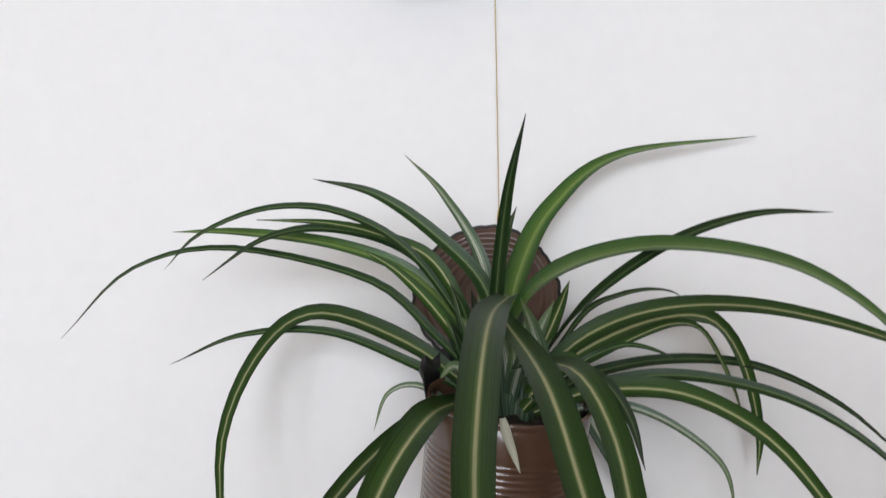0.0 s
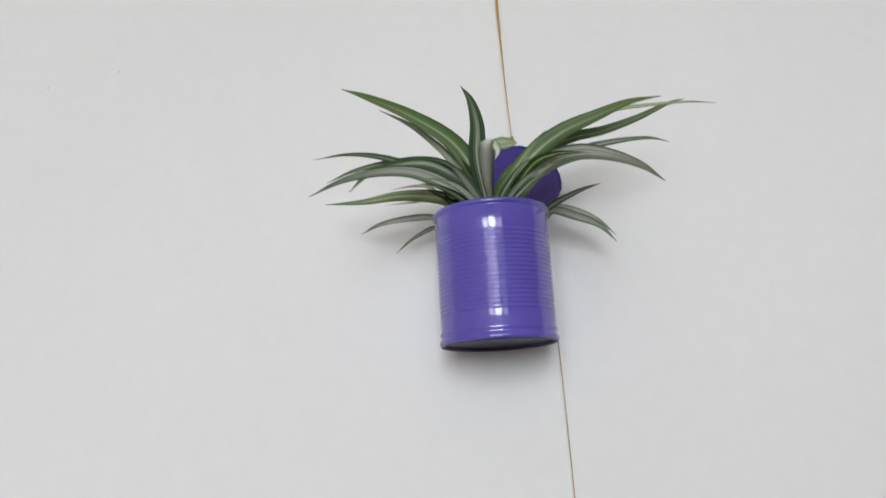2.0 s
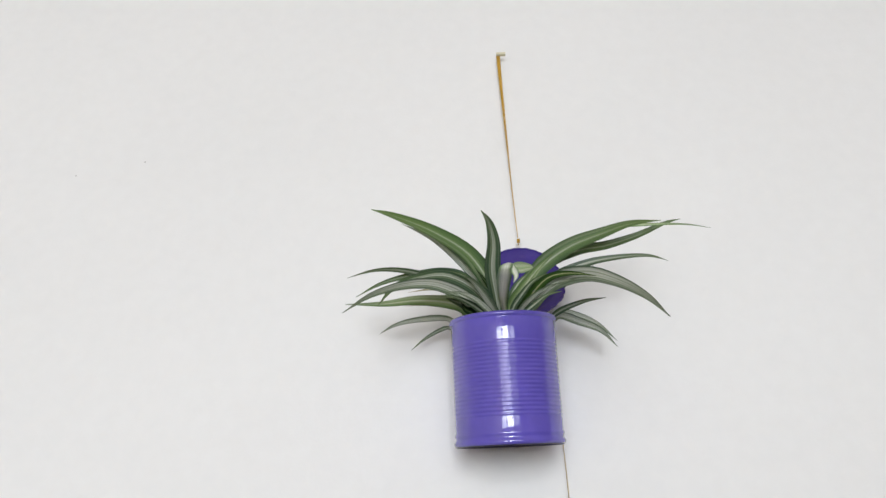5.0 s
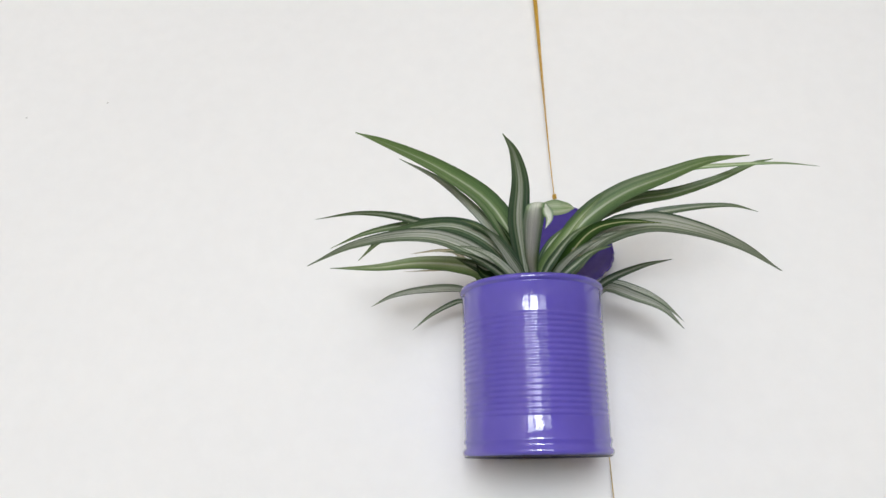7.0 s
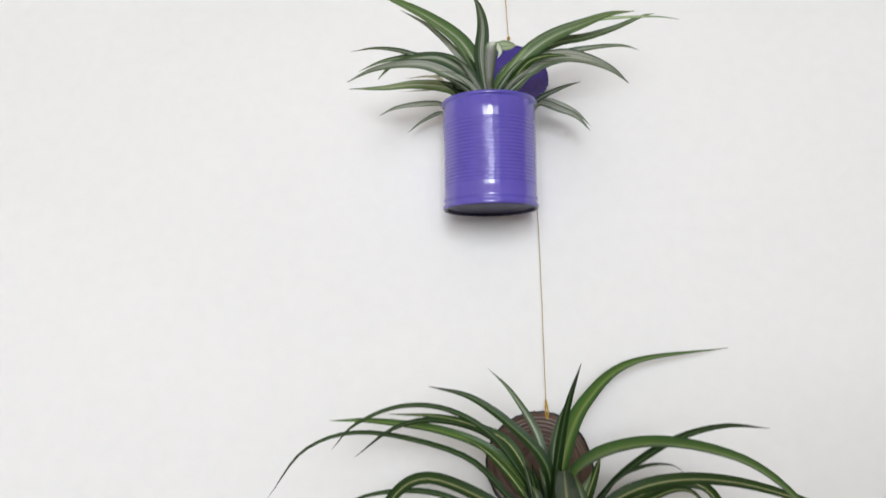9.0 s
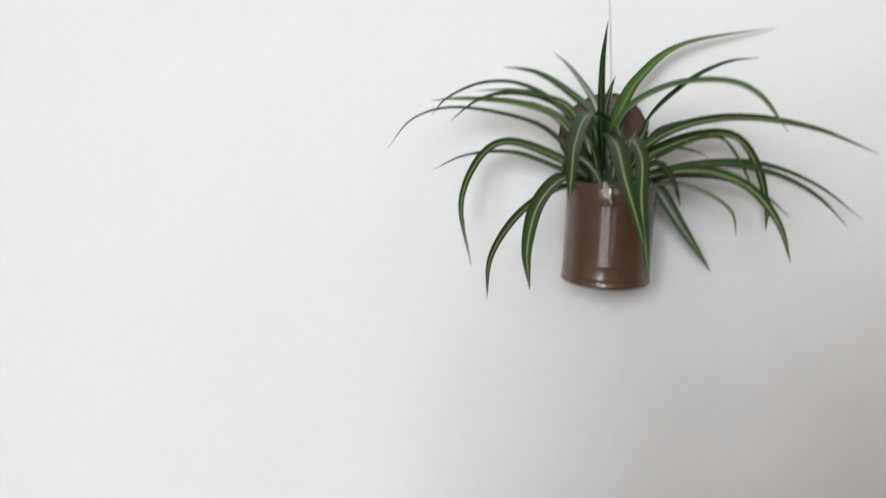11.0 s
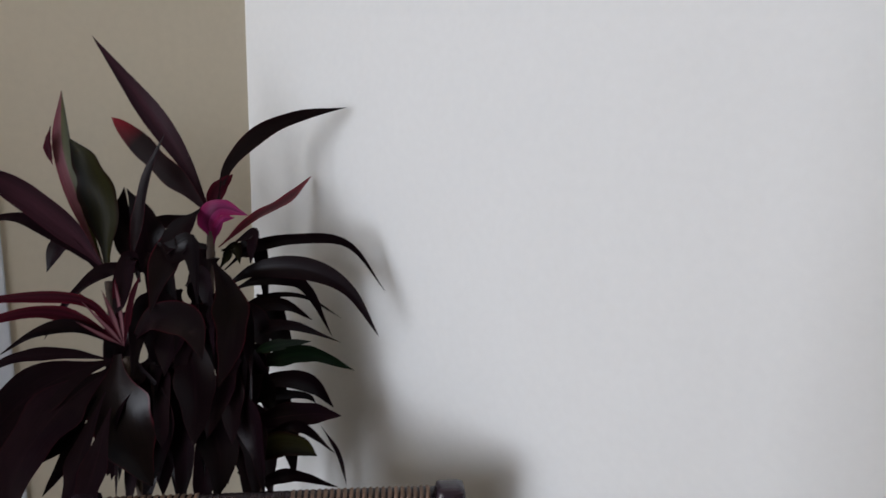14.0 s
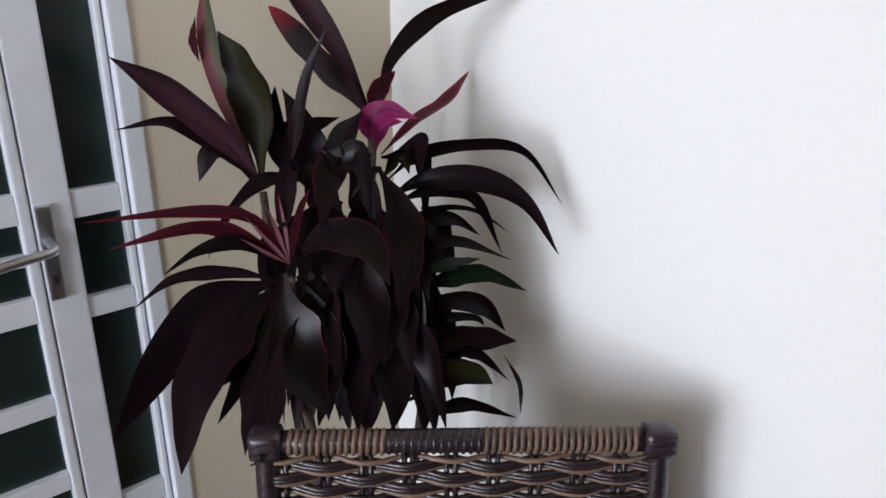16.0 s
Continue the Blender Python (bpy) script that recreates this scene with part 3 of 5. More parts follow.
def tin_planter(name, m, r, h, paint, lid_paint, edge_paint, seam_paint, lid_r, ridge, lid_at, seed, label):
    """A painted can with its lid bent up behind as a back plate and soil inside."""
    rng = random.Random(seed)
    ob = thing(name, m, label, "planter", "tin can planters on the wall")
    part("can", lathe(bmesh.new(), can_profile(r, h), 96), paint, ob, smooth=True)
    part("can_bottom", lathe(bmesh.new(), [(0.0, 0.0022), (r * 0.55, 0.0022), (r * 0.60, 0.0030), (r * 0.66, 0.0022), (r * 0.905, 0.0022), (r * 0.905, 0.0038), (0.0, 0.0038)], 64), shaded_bottom, ob, "can bottom with its shade in the dark colour", True)
    part("bottom_seam", lathe(bmesh.new(), [(r * 0.915, 0.0022), (r * 0.915, -0.0004), (r * 0.955, -0.0008), (r * 0.978, -0.0004), (r * 0.982, 0.0006)], 64), seam_paint, ob, "dark rolled seam round the can bottom", True)
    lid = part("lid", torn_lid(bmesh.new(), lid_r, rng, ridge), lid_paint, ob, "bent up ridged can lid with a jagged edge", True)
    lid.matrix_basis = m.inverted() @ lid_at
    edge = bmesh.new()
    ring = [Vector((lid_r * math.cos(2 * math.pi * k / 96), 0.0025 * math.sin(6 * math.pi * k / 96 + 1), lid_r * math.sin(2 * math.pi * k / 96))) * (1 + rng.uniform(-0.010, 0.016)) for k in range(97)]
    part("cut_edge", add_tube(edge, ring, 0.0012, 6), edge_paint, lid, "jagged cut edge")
    part("hinge_strip", box((-0.016, r * 0.945, h - 0.006), (0.016, r * 0.945 + 0.001, h + 0.010), 0.0002), lid_paint, ob, "uncut strip of tin that holds the lid")
    bm = bmesh.new()
    bmesh.ops.create_grid(bm, x_segments=24, y_segments=24, size=r * 0.93)
    for v in list(bm.verts):
        if v.co.xy.length > r * 0.94:
            bm.verts.remove(v)
            continue
        v.co.z = h - 0.014 + 0.004 * noise.noise(v.co * 160 + Vector((seed, 0, 0))) + 0.004 * (1 - v.co.xy.length / r)
    part("soil", bm, soil, ob, "dark potting soil", True)
    return ob


CAN_R, CAN_H = 0.0495, 0.1125
UPPER = (0.0015, -0.0505, 2.031)
LOWER = (0.047, -0.0535, 1.606)
UPPER_POSE = pose(*UPPER, 14.5, -1.0, 0)
LOWER_POSE = pose(*LOWER, 16, 5.5, 0)
tin_planter("tin_can_planter", UPPER_POSE, CAN_R, CAN_H, purple_paint, shaded_purple_lid, shaded_purple_lid, shaded_bottom, 0.0478, 0.00025, pose(0.022, -0.021, 2.210, -13, 6, 0), 3, "glossy purple painted tin can hanging on the wall")
lower_can = tin_planter("tin_can_planter", LOWER_POSE, CAN_R, CAN_H, brown_paint, brown_lid_paint, black_metal, brown_lid_paint, 0.0505, 0.0012, pose(0.0455, -0.021, 1.7805, -13, -4, 0), 8, "brown painted tin can hanging below the purple one")
tab = bmesh.new()
for k in range(9):
    a = math.pi * (0.74 + 0.34 * k / 8)
    for j, z in enumerate((CAN_H - 0.004, CAN_H + 0.006, CAN_H + 0.013 + 0.004 * math.sin(k * 1.7))):
        q = CAN_R * (1.01 + 0.05 * j)
        tab.verts.new((q * math.cos(a), q * math.sin(a), z))
tab.verts.ensure_lookup_table()
for k in range(8):
    for j in range(2):
        tab.faces.new([tab.verts[3 * k + j], tab.verts[3 * k + 3 + j], tab.verts[3 * k + 4 + j], tab.verts[3 * k + 1 + j]])
torn = part("torn_tab", tab, black_metal, lower_can, "black torn piece of the can's side", True)
thick = torn.modifiers.new("thickness", "SOLIDIFY")
thick.thickness = 0.0008

# ---------------------------------------------------------------- nail and strings
nail = thing("wall_hook", pose(0.0200, 0, 2.5495), "small pale plastic hook in the wall", "hook")
part("peg", tube([(0, 0.0, 0), (0, -0.006, 0), (0, -0.012, 0.0005)], 0.0022, 10, 8), pale_plastic, nail, smooth=True)
part("bar", box((-0.003, -0.0145, -0.0025), (0.0085, -0.0105, 0.0015), 0.0008), pale_plastic, nail)


def string_loop(name, m, drop, gap, r, mat, label, knot_at):
    ob = thing(name, m, label, "string")
    part("strand", tube([(-gap, -0.010, 0), (-gap * 0.7 + 0.0018, -0.0105, -drop * 0.3), (-gap * 0.25 + 0.0048, -0.0115, -drop * 0.75), (0.0075, -0.012, -drop)], r, 8, 24, lambda s: 1 - 0.78 * min(1.0, s * 1.7)), mat, ob, smooth=True)
    part("strand", tube([(gap, -0.010, 0), (gap * 0.7 + 0.0018, -0.0105, -drop * 0.3), (gap * 0.25 + 0.0048, -0.0115, -drop * 0.75), (0.0075, -0.0125, -drop)], r, 8, 24, lambda s: 1 - 0.78 * min(1.0, s * 1.7)), mat, ob, smooth=True)
    bm = bmesh.new()
    for turn in range(3):
        add_tube(bm, [Vector((0.0075 + 0.0012 * math.cos(a / 10 * 2 * math.pi), -0.012 + 0.0012 * math.sin(a / 10 * 2 * math.pi), knot_at + turn * 0.0016 + 0.0012 * math.sin(a * 0.7))) for a in range(11)], r * 0.5, 6)
    part("knot", bm, mat, ob, smooth=True)
    return ob


string_loop("hanging_string", pose(0.0190, 0, 2.548), 0.2865, 0.0011, 0.0014, twine, "doubled yellow string from the hook to the purple can", -0.283)
low = thing("hanging_string", pose(0.0553, 0, 1.695), "thin pale string from the purple can to the brown one", "string")
part("strand", tube([(-0.004, -0.006, 0.42), (-0.001, -0.006, 0.34), (0.0, -0.006, 0.2), (0.0, -0.007, 0.145)], 0.0004, 6, 24), thin_twine, low, smooth=True)
part("tie", tube([(0.0, -0.007, 0.147), (0.0006, -0.011, 0.142), (0.0012, -0.014, 0.134), (0.0, -0.016, 0.128), (-0.0012, -0.014, 0.134), (-0.0006, -0.010, 0.142), (0.0, -0.007, 0.148)], 0.0008, 6, 30), twine, low, "knotted yellow string end", True)

# ---------------------------------------------------------------- leaves
FRONT = (0.0, -0.86, 0.5)
BELOW = (0.0, -0.95, -0.28)
VIEW = (0.62, -0.66, 0.42)


def leaf(plant, mat, width, facing, *points):
    """A strap leaf along a line: folded at the midrib, tapering to a fine tip, its upper side towards facing."""
    long = plant is not ti_plant
    rng = random.Random(hash((round(points[-1][0] * 1000), round(points[-1][2] * 1000))) & 0xffff)
    count, cols = (26, 5) if long else (22, 7)
    line = spline(points, count)
    face = Vector(facing).normalized()
    mirror = rng.random() < 0.5
    full = rng.uniform(0.36, 0.5)
    wave, phase = rng.uniform(5, 11), rng.uniform(0, 6)
    twist = rng.uniform(-0.35, 0.35) if long else rng.uniform(-0.8, 0.8)
    bm = bmesh.new()
    uvl = bm.loops.layers.uv.new("UVMap")
    rows, last = [], None
    for i, c in enumerate(line):
        s = i / (count - 1)
        t = (line[min(i + 1, count - 1)] - line[max(i - 1, 0)]).normalized()
        side = t.cross(face)
        if last is not None and side.length < 0.35:
            side = side.lerp(last - t * last.dot(t), 0.8)
        side.normalize()
        if last is not None and side.dot(last) < 0:
            side = -side
        if last is not None:
            side = (side * 0.5 + last * 0.5)
            side = (side - t * side.dot(t)).normalized()
        last = side
        turned = Matrix.Rotation(twist * s, 3, t) @ side
        up = turned.cross(t).normalized()
        if long:
            w = width * 0.5 * min(1.0, (0.30 + 1.75 * s) if plant is upper_plant else (0.62 + 1.6 * s)) * max(0.03, 1 - s ** (1.85 if plant is upper_plant else 2.7)) ** 0.95
            fold = 0.45 * (1 - 0.7 * s)
        else:
            q = min(1.0, s / full)
            w = width * 0.5 * (0.12 + 0.88 * q * q * (3 - 2 * q)) * max(0.015, 1 - max(0.0, (s - full) / (1 - full)) ** (4.5 if mat in (ti_tipped, ti_scarlet) else 1.75))
            fold = 0.30 * (1 - 0.5 * s)
        ripple = 0.0 if long else 0.16 * w * math.sin(wave * s + phase)
        w *= 1.0 if long else 1 + 0.07 * math.sin(2.3 * wave * s + phase)
        row = []
        for k in range(cols):
            u = 2 * k / (cols - 1) - 1
            row.append((bm.verts.new(c + turned * (w * u * math.cos(fold * 0.6)) + up * (w * (abs(u) ** 1.3) * fold + ripple * u)), ((1 - k / (cols - 1)) if mirror else k / (cols - 1), s)))
        rows.append(row)
    for a, b in zip(rows, rows[1:]):
        for k in range(cols - 1):
            q = (a[k], a[k + 1], b[k + 1], b[k])
            f = bm.faces.new([v for v, _ in q])
            for lp, (_, uv) in zip(f.loops, q):
                lp[uvl].uv = uv
    ob = part("leaf", bm, mat, plant, smooth=True)
    ob.matrix_parent_inverse = plant.matrix_world.inverted()
    return ob


upper_plant = thing("spider_plant", UPPER_POSE @ pose(0, 0, CAN_H - 0.014), "young variegated spider plant with short striped leaves", "plant", "spider plants")
lower_plant = thing("spider_plant", LOWER_POSE @ pose(0, 0, CAN_H - 0.014), "large spider plant with long arching striped leaves", "plant", "spider plants")
ti_plant = thing("ti_plant", pose(-1.20, -0.33, 0.0), "dark purple ti plant with pink young leaves", "plant")
bpy.context.view_layer.update()

leaf(upper_plant, spider_fresh, 0.0216, BELOW, (-0.006, -0.075, 2.130), (-0.004, -0.079, 2.156), (-0.014, -0.097, 2.175), (-0.032, -0.116, 2.193), (-0.063, -0.142, 2.201), (-0.094, -0.168, 2.201), (-0.112, -0.184, 2.198))
leaf(upper_plant, spider_white, 0.0108, BELOW, (-0.008, -0.072, 2.130), (-0.010, -0.079, 2.161), (-0.031, -0.099, 2.184), (-0.061, -0.121, 2.204), (-0.090, -0.140, 2.211))
leaf(upper_plant, spider_pale, 0.0191, BELOW, (-0.004, -0.080, 2.130), (-0.004, -0.086, 2.152), (-0.009, -0.120, 2.170), (-0.008, -0.147, 2.183), (-0.012, -0.168, 2.191), (-0.019, -0.185, 2.193))
leaf(upper_plant, spider_pale, 0.0087, BELOW, (-0.014, -0.080, 2.130), (-0.021, -0.090, 2.146), (-0.038, -0.109, 2.162), (-0.067, -0.129, 2.162), (-0.090, -0.148, 2.158), (-0.110, -0.165, 2.149), (-0.129, -0.186, 2.131))
leaf(upper_plant, spider_pale, 0.0100, BELOW, (-0.012, -0.086, 2.130), (-0.015, -0.093, 2.149), (-0.031, -0.107, 2.169), (-0.053, -0.118, 2.172), (-0.083, -0.134, 2.160), (-0.107, -0.148, 2.145), (-0.125, -0.160, 2.127))
leaf(upper_plant, spider_pale, 0.0158, BELOW, (-0.010, -0.090, 2.130), (-0.012, -0.095, 2.144), (-0.027, -0.108, 2.160), (-0.051, -0.122, 2.166), (-0.076, -0.136, 2.156), (-0.095, -0.148, 2.141), (-0.107, -0.160, 2.118))
leaf(upper_plant, spider_white, 0.0150, BELOW, (-0.016, -0.090, 2.130), (-0.018, -0.099, 2.139), (-0.035, -0.111, 2.150), (-0.060, -0.127, 2.154), (-0.085, -0.143, 2.146), (-0.112, -0.161, 2.128), (-0.132, -0.180, 2.103))
leaf(upper_plant, spider_lime, 0.0158, BELOW, (-0.024, -0.075, 2.130), (-0.032, -0.081, 2.148), (-0.047, -0.081, 2.158), (-0.080, -0.075, 2.165), (-0.114, -0.064, 2.168), (-0.153, -0.050, 2.176))
leaf(upper_plant, spider_pale, 0.0125, BELOW, (-0.020, -0.075, 2.130), (-0.024, -0.085, 2.146), (-0.034, -0.091, 2.151), (-0.043, -0.095, 2.153), (-0.052, -0.100, 2.154))
leaf(upper_plant, spider_dark, 0.0108, BELOW, (-0.024, -0.070, 2.130), (-0.027, -0.088, 2.142), (-0.034, -0.094, 2.145), (-0.038, -0.100, 2.149))
leaf(upper_plant, spider_white, 0.0100, BELOW, (-0.008, -0.092, 2.130), (-0.008, -0.096, 2.141), (-0.015, -0.107, 2.149), (-0.026, -0.121, 2.158), (-0.034, -0.130, 2.160))
leaf(upper_plant, spider_white, 0.0079, BELOW, (-0.039, -0.050, 2.142), (-0.051, -0.041, 2.161), (-0.079, -0.040, 2.162), (-0.103, -0.042, 2.156), (-0.119, -0.045, 2.145))
leaf(upper_plant, spider_pale, 0.0054, BELOW, (-0.042, -0.048, 2.140), (-0.053, -0.031, 2.156), (-0.074, -0.024, 2.149), (-0.090, -0.018, 2.138))
leaf(upper_plant, spider_dry, 0.0050, BELOW, (-0.023, -0.065, 2.130), (-0.049, -0.062, 2.176), (-0.065, -0.061, 2.184), (-0.090, -0.060, 2.182))
leaf(upper_plant, spider_dry, 0.0033, BELOW, (-0.023, -0.065, 2.130), (-0.045, -0.058, 2.169), (-0.069, -0.054, 2.171), (-0.096, -0.050, 2.172))
leaf(upper_plant, spider_fresh, 0.0208, BELOW, (0.012, -0.075, 2.129), (0.013, -0.080, 2.156), (0.036, -0.093, 2.185), (0.064, -0.108, 2.200), (0.094, -0.122, 2.205), (0.118, -0.136, 2.206), (0.141, -0.149, 2.200))
leaf(upper_plant, spider_lime, 0.0062, BELOW, (0.013, -0.073, 2.129), (0.017, -0.077, 2.158), (0.043, -0.088, 2.192), (0.073, -0.097, 2.211), (0.107, -0.109, 2.219), (0.136, -0.119, 2.215), (0.166, -0.132, 2.206), (0.186, -0.142, 2.195))
leaf(upper_plant, spider_fresh, 0.0133, BELOW, (0.016, -0.075, 2.129), (0.016, -0.078, 2.154), (0.044, -0.087, 2.191), (0.073, -0.093, 2.204), (0.101, -0.100, 2.205), (0.130, -0.107, 2.211), (0.156, -0.113, 2.220), (0.170, -0.116, 2.222))
leaf(upper_plant, spider_pale, 0.0104, BELOW, (0.018, -0.080, 2.129), (0.021, -0.085, 2.150), (0.046, -0.093, 2.174), (0.078, -0.101, 2.185), (0.107, -0.108, 2.187), (0.134, -0.115, 2.184), (0.150, -0.120, 2.175))
leaf(upper_plant, spider_white, 0.0200, BELOW, (0.018, -0.090, 2.129), (0.018, -0.105, 2.137), (0.044, -0.133, 2.150), (0.068, -0.156, 2.144), (0.087, -0.181, 2.123), (0.101, -0.207, 2.096), (0.108, -0.232, 2.067))
leaf(upper_plant, spider_green, 0.0108, BELOW, (0.014, -0.092, 2.129), (0.016, -0.106, 2.137), (0.035, -0.132, 2.152), (0.053, -0.150, 2.149), (0.073, -0.170, 2.135))
leaf(upper_plant, spider_lime, 0.0133, BELOW, (0.009, -0.090, 2.129), (0.007, -0.097, 2.143), (0.018, -0.113, 2.155), (0.031, -0.131, 2.165), (0.046, -0.150, 2.172))
leaf(upper_plant, spider_white, 0.0125, BELOW, (0.016, -0.092, 2.129), (0.023, -0.110, 2.135), (0.034, -0.123, 2.143), (0.048, -0.137, 2.147), (0.062, -0.150, 2.143))
leaf(upper_plant, spider_pale, 0.0100, BELOW, (0.004, -0.085, 2.129), (0.006, -0.090, 2.150), (0.012, -0.099, 2.162), (0.019, -0.105, 2.169), (0.026, -0.110, 2.173))
leaf(upper_plant, spider_pale, 0.0075, BELOW, (0.042, -0.055, 2.141), (0.053, -0.060, 2.155), (0.075, -0.083, 2.155), (0.091, -0.114, 2.143))
leaf(upper_plant, spider_white, 0.0104, BELOW, (0.044, -0.053, 2.139), (0.056, -0.049, 2.157), (0.078, -0.048, 2.150), (0.097, -0.046, 2.141), (0.110, -0.045, 2.125))
leaf(upper_plant, spider_white, 0.0083, BELOW, (0.044, -0.050, 2.141), (0.057, -0.045, 2.162), (0.078, -0.045, 2.158), (0.096, -0.046, 2.147), (0.110, -0.047, 2.130))
leaf(upper_plant, spider_pale, 0.0083, BELOW, (-0.002, -0.090, 2.130), (-0.007, -0.093, 2.145), (-0.018, -0.107, 2.158), (-0.033, -0.120, 2.165), (-0.047, -0.130, 2.166))
leaf(upper_plant, spider_green, 0.0075, BELOW, (-0.008, -0.085, 2.130), (-0.013, -0.091, 2.144), (-0.025, -0.101, 2.156), (-0.040, -0.110, 2.161), (-0.058, -0.120, 2.160))
leaf(upper_plant, spider_white, 0.0075, BELOW, (-0.006, -0.095, 2.130), (-0.011, -0.102, 2.136), (-0.025, -0.117, 2.143), (-0.037, -0.128, 2.144), (-0.051, -0.140, 2.140))
leaf(upper_plant, spider_pale, 0.0067, BELOW, (-0.012, -0.090, 2.130), (-0.018, -0.101, 2.137), (-0.031, -0.111, 2.143), (-0.044, -0.120, 2.145), (-0.057, -0.130, 2.142))
leaf(upper_plant, spider_dark, 0.0075, BELOW, (-0.002, -0.080, 2.130), (-0.003, -0.082, 2.150), (-0.008, -0.092, 2.162), (-0.016, -0.102, 2.171), (-0.024, -0.110, 2.179))
leaf(upper_plant, spider_pale, 0.0075, BELOW, (0.012, -0.090, 2.129), (0.008, -0.099, 2.140), (0.018, -0.115, 2.150), (0.027, -0.128, 2.155), (0.038, -0.140, 2.155))
leaf(upper_plant, spider_dark, 0.0075, BELOW, (0.014, -0.080, 2.129), (0.013, -0.089, 2.146), (0.024, -0.101, 2.158), (0.036, -0.111, 2.164), (0.050, -0.120, 2.165))
leaf(upper_plant, spider_white, 0.0067, BELOW, (0.012, -0.095, 2.129), (0.013, -0.107, 2.134), (0.023, -0.122, 2.140), (0.036, -0.136, 2.143), (0.050, -0.150, 2.141))
leaf(upper_plant, spider_pale, 0.0067, BELOW, (0.016, -0.095, 2.129), (0.017, -0.112, 2.130), (0.026, -0.125, 2.133), (0.036, -0.138, 2.135), (0.047, -0.150, 2.132))
leaf(upper_plant, spider_under, 0.0150, FRONT, (0.004, -0.090, 2.129), (-0.001, -0.115, 2.136), (-0.002, -0.150, 2.135), (-0.002, -0.182, 2.131), (-0.001, -0.192, 2.134), (0.001, -0.187, 2.140), (0.002, -0.176, 2.145), (0.005, -0.160, 2.144))
leaf(upper_plant, spider_fold, 0.0120, BELOW, (-0.000, -0.186, 2.135), (0.006, -0.187, 2.135), (0.013, -0.187, 2.135), (0.018, -0.186, 2.136), (0.021, -0.185, 2.136))
leaf(upper_plant, spider_under, 0.0080, BELOW, (0.004, -0.190, 2.136), (0.005, -0.191, 2.130), (0.006, -0.190, 2.126), (0.004, -0.188, 2.121))
leaf(lower_plant, spider_dark, 0.0071, FRONT, (0.039, -0.060, 1.722), (0.013, -0.062, 1.749), (-0.028, -0.071, 1.784), (-0.109, -0.097, 1.801), (-0.158, -0.121, 1.786), (-0.182, -0.147, 1.745))
leaf(lower_plant, spider_dark, 0.0074, FRONT, (0.036, -0.060, 1.713), (-0.000, -0.061, 1.731), (-0.054, -0.068, 1.752), (-0.108, -0.076, 1.750), (-0.148, -0.085, 1.732))
leaf(lower_plant, spider_green, 0.0140, FRONT, (0.036, -0.060, 1.716), (-0.005, -0.060, 1.745), (-0.059, -0.070, 1.764), (-0.091, -0.082, 1.744), (-0.107, -0.106, 1.689), (-0.085, -0.152, 1.616))
leaf(lower_plant, spider_dark, 0.0106, FRONT, (0.049, -0.090, 1.734), (0.043, -0.104, 1.775), (0.013, -0.111, 1.807), (-0.021, -0.114, 1.830), (-0.057, -0.115, 1.839))
leaf(lower_plant, spider_pale, 0.0095, FRONT, (0.048, -0.070, 1.735), (0.042, -0.074, 1.794), (0.018, -0.088, 1.835), (-0.005, -0.103, 1.857))
leaf(lower_plant, spider_dark, 0.0083, FRONT, (0.048, -0.090, 1.734), (0.049, -0.133, 1.773), (0.053, -0.178, 1.813), (0.060, -0.215, 1.841))
leaf(lower_plant, spider_dark, 0.0091, FRONT, (0.050, -0.090, 1.734), (0.051, -0.090, 1.781), (0.056, -0.090, 1.807), (0.063, -0.090, 1.827))
leaf(lower_plant, spider_bright, 0.0160, FRONT, (0.052, -0.080, 1.734), (0.065, -0.062, 1.791), (0.090, -0.048, 1.837), (0.139, -0.033, 1.876), (0.242, -0.008, 1.896))
leaf(lower_plant, spider_dark, 0.0076, FRONT, (0.072, -0.060, 1.725), (0.095, -0.139, 1.762), (0.130, -0.173, 1.788), (0.163, -0.197, 1.798), (0.191, -0.215, 1.795))
leaf(lower_plant, spider_bright, 0.0148, FRONT, (0.052, -0.070, 1.741), (0.074, -0.124, 1.776), (0.116, -0.167, 1.788), (0.160, -0.210, 1.777), (0.185, -0.242, 1.754), (0.200, -0.280, 1.712))
leaf(lower_plant, spider_green, 0.0135, FRONT, (0.066, -0.100, 1.718), (0.101, -0.109, 1.748), (0.143, -0.120, 1.762), (0.193, -0.136, 1.760), (0.247, -0.157, 1.741), (0.292, -0.181, 1.710))
leaf(lower_plant, spider_green, 0.0164, FRONT, (0.067, -0.110, 1.714), (0.101, -0.087, 1.740), (0.148, -0.068, 1.759), (0.187, -0.055, 1.760), (0.210, -0.043, 1.732), (0.222, -0.029, 1.689), (0.222, -0.020, 1.660))
leaf(lower_plant, spider_dark, 0.0083, FRONT, (0.071, -0.060, 1.709), (0.107, -0.051, 1.725), (0.160, -0.045, 1.735), (0.218, -0.041, 1.731), (0.273, -0.036, 1.706), (0.317, -0.032, 1.667))
leaf(lower_plant, spider_dark, 0.0086, FRONT, (0.072, -0.070, 1.706), (0.117, -0.077, 1.721), (0.161, -0.085, 1.725), (0.213, -0.097, 1.713), (0.253, -0.109, 1.687), (0.280, -0.122, 1.651))
leaf(lower_plant, spider_green, 0.0150, FRONT, (0.071, -0.090, 1.704), (0.106, -0.087, 1.716), (0.155, -0.097, 1.715), (0.193, -0.121, 1.692), (0.211, -0.161, 1.652), (0.210, -0.217, 1.612))
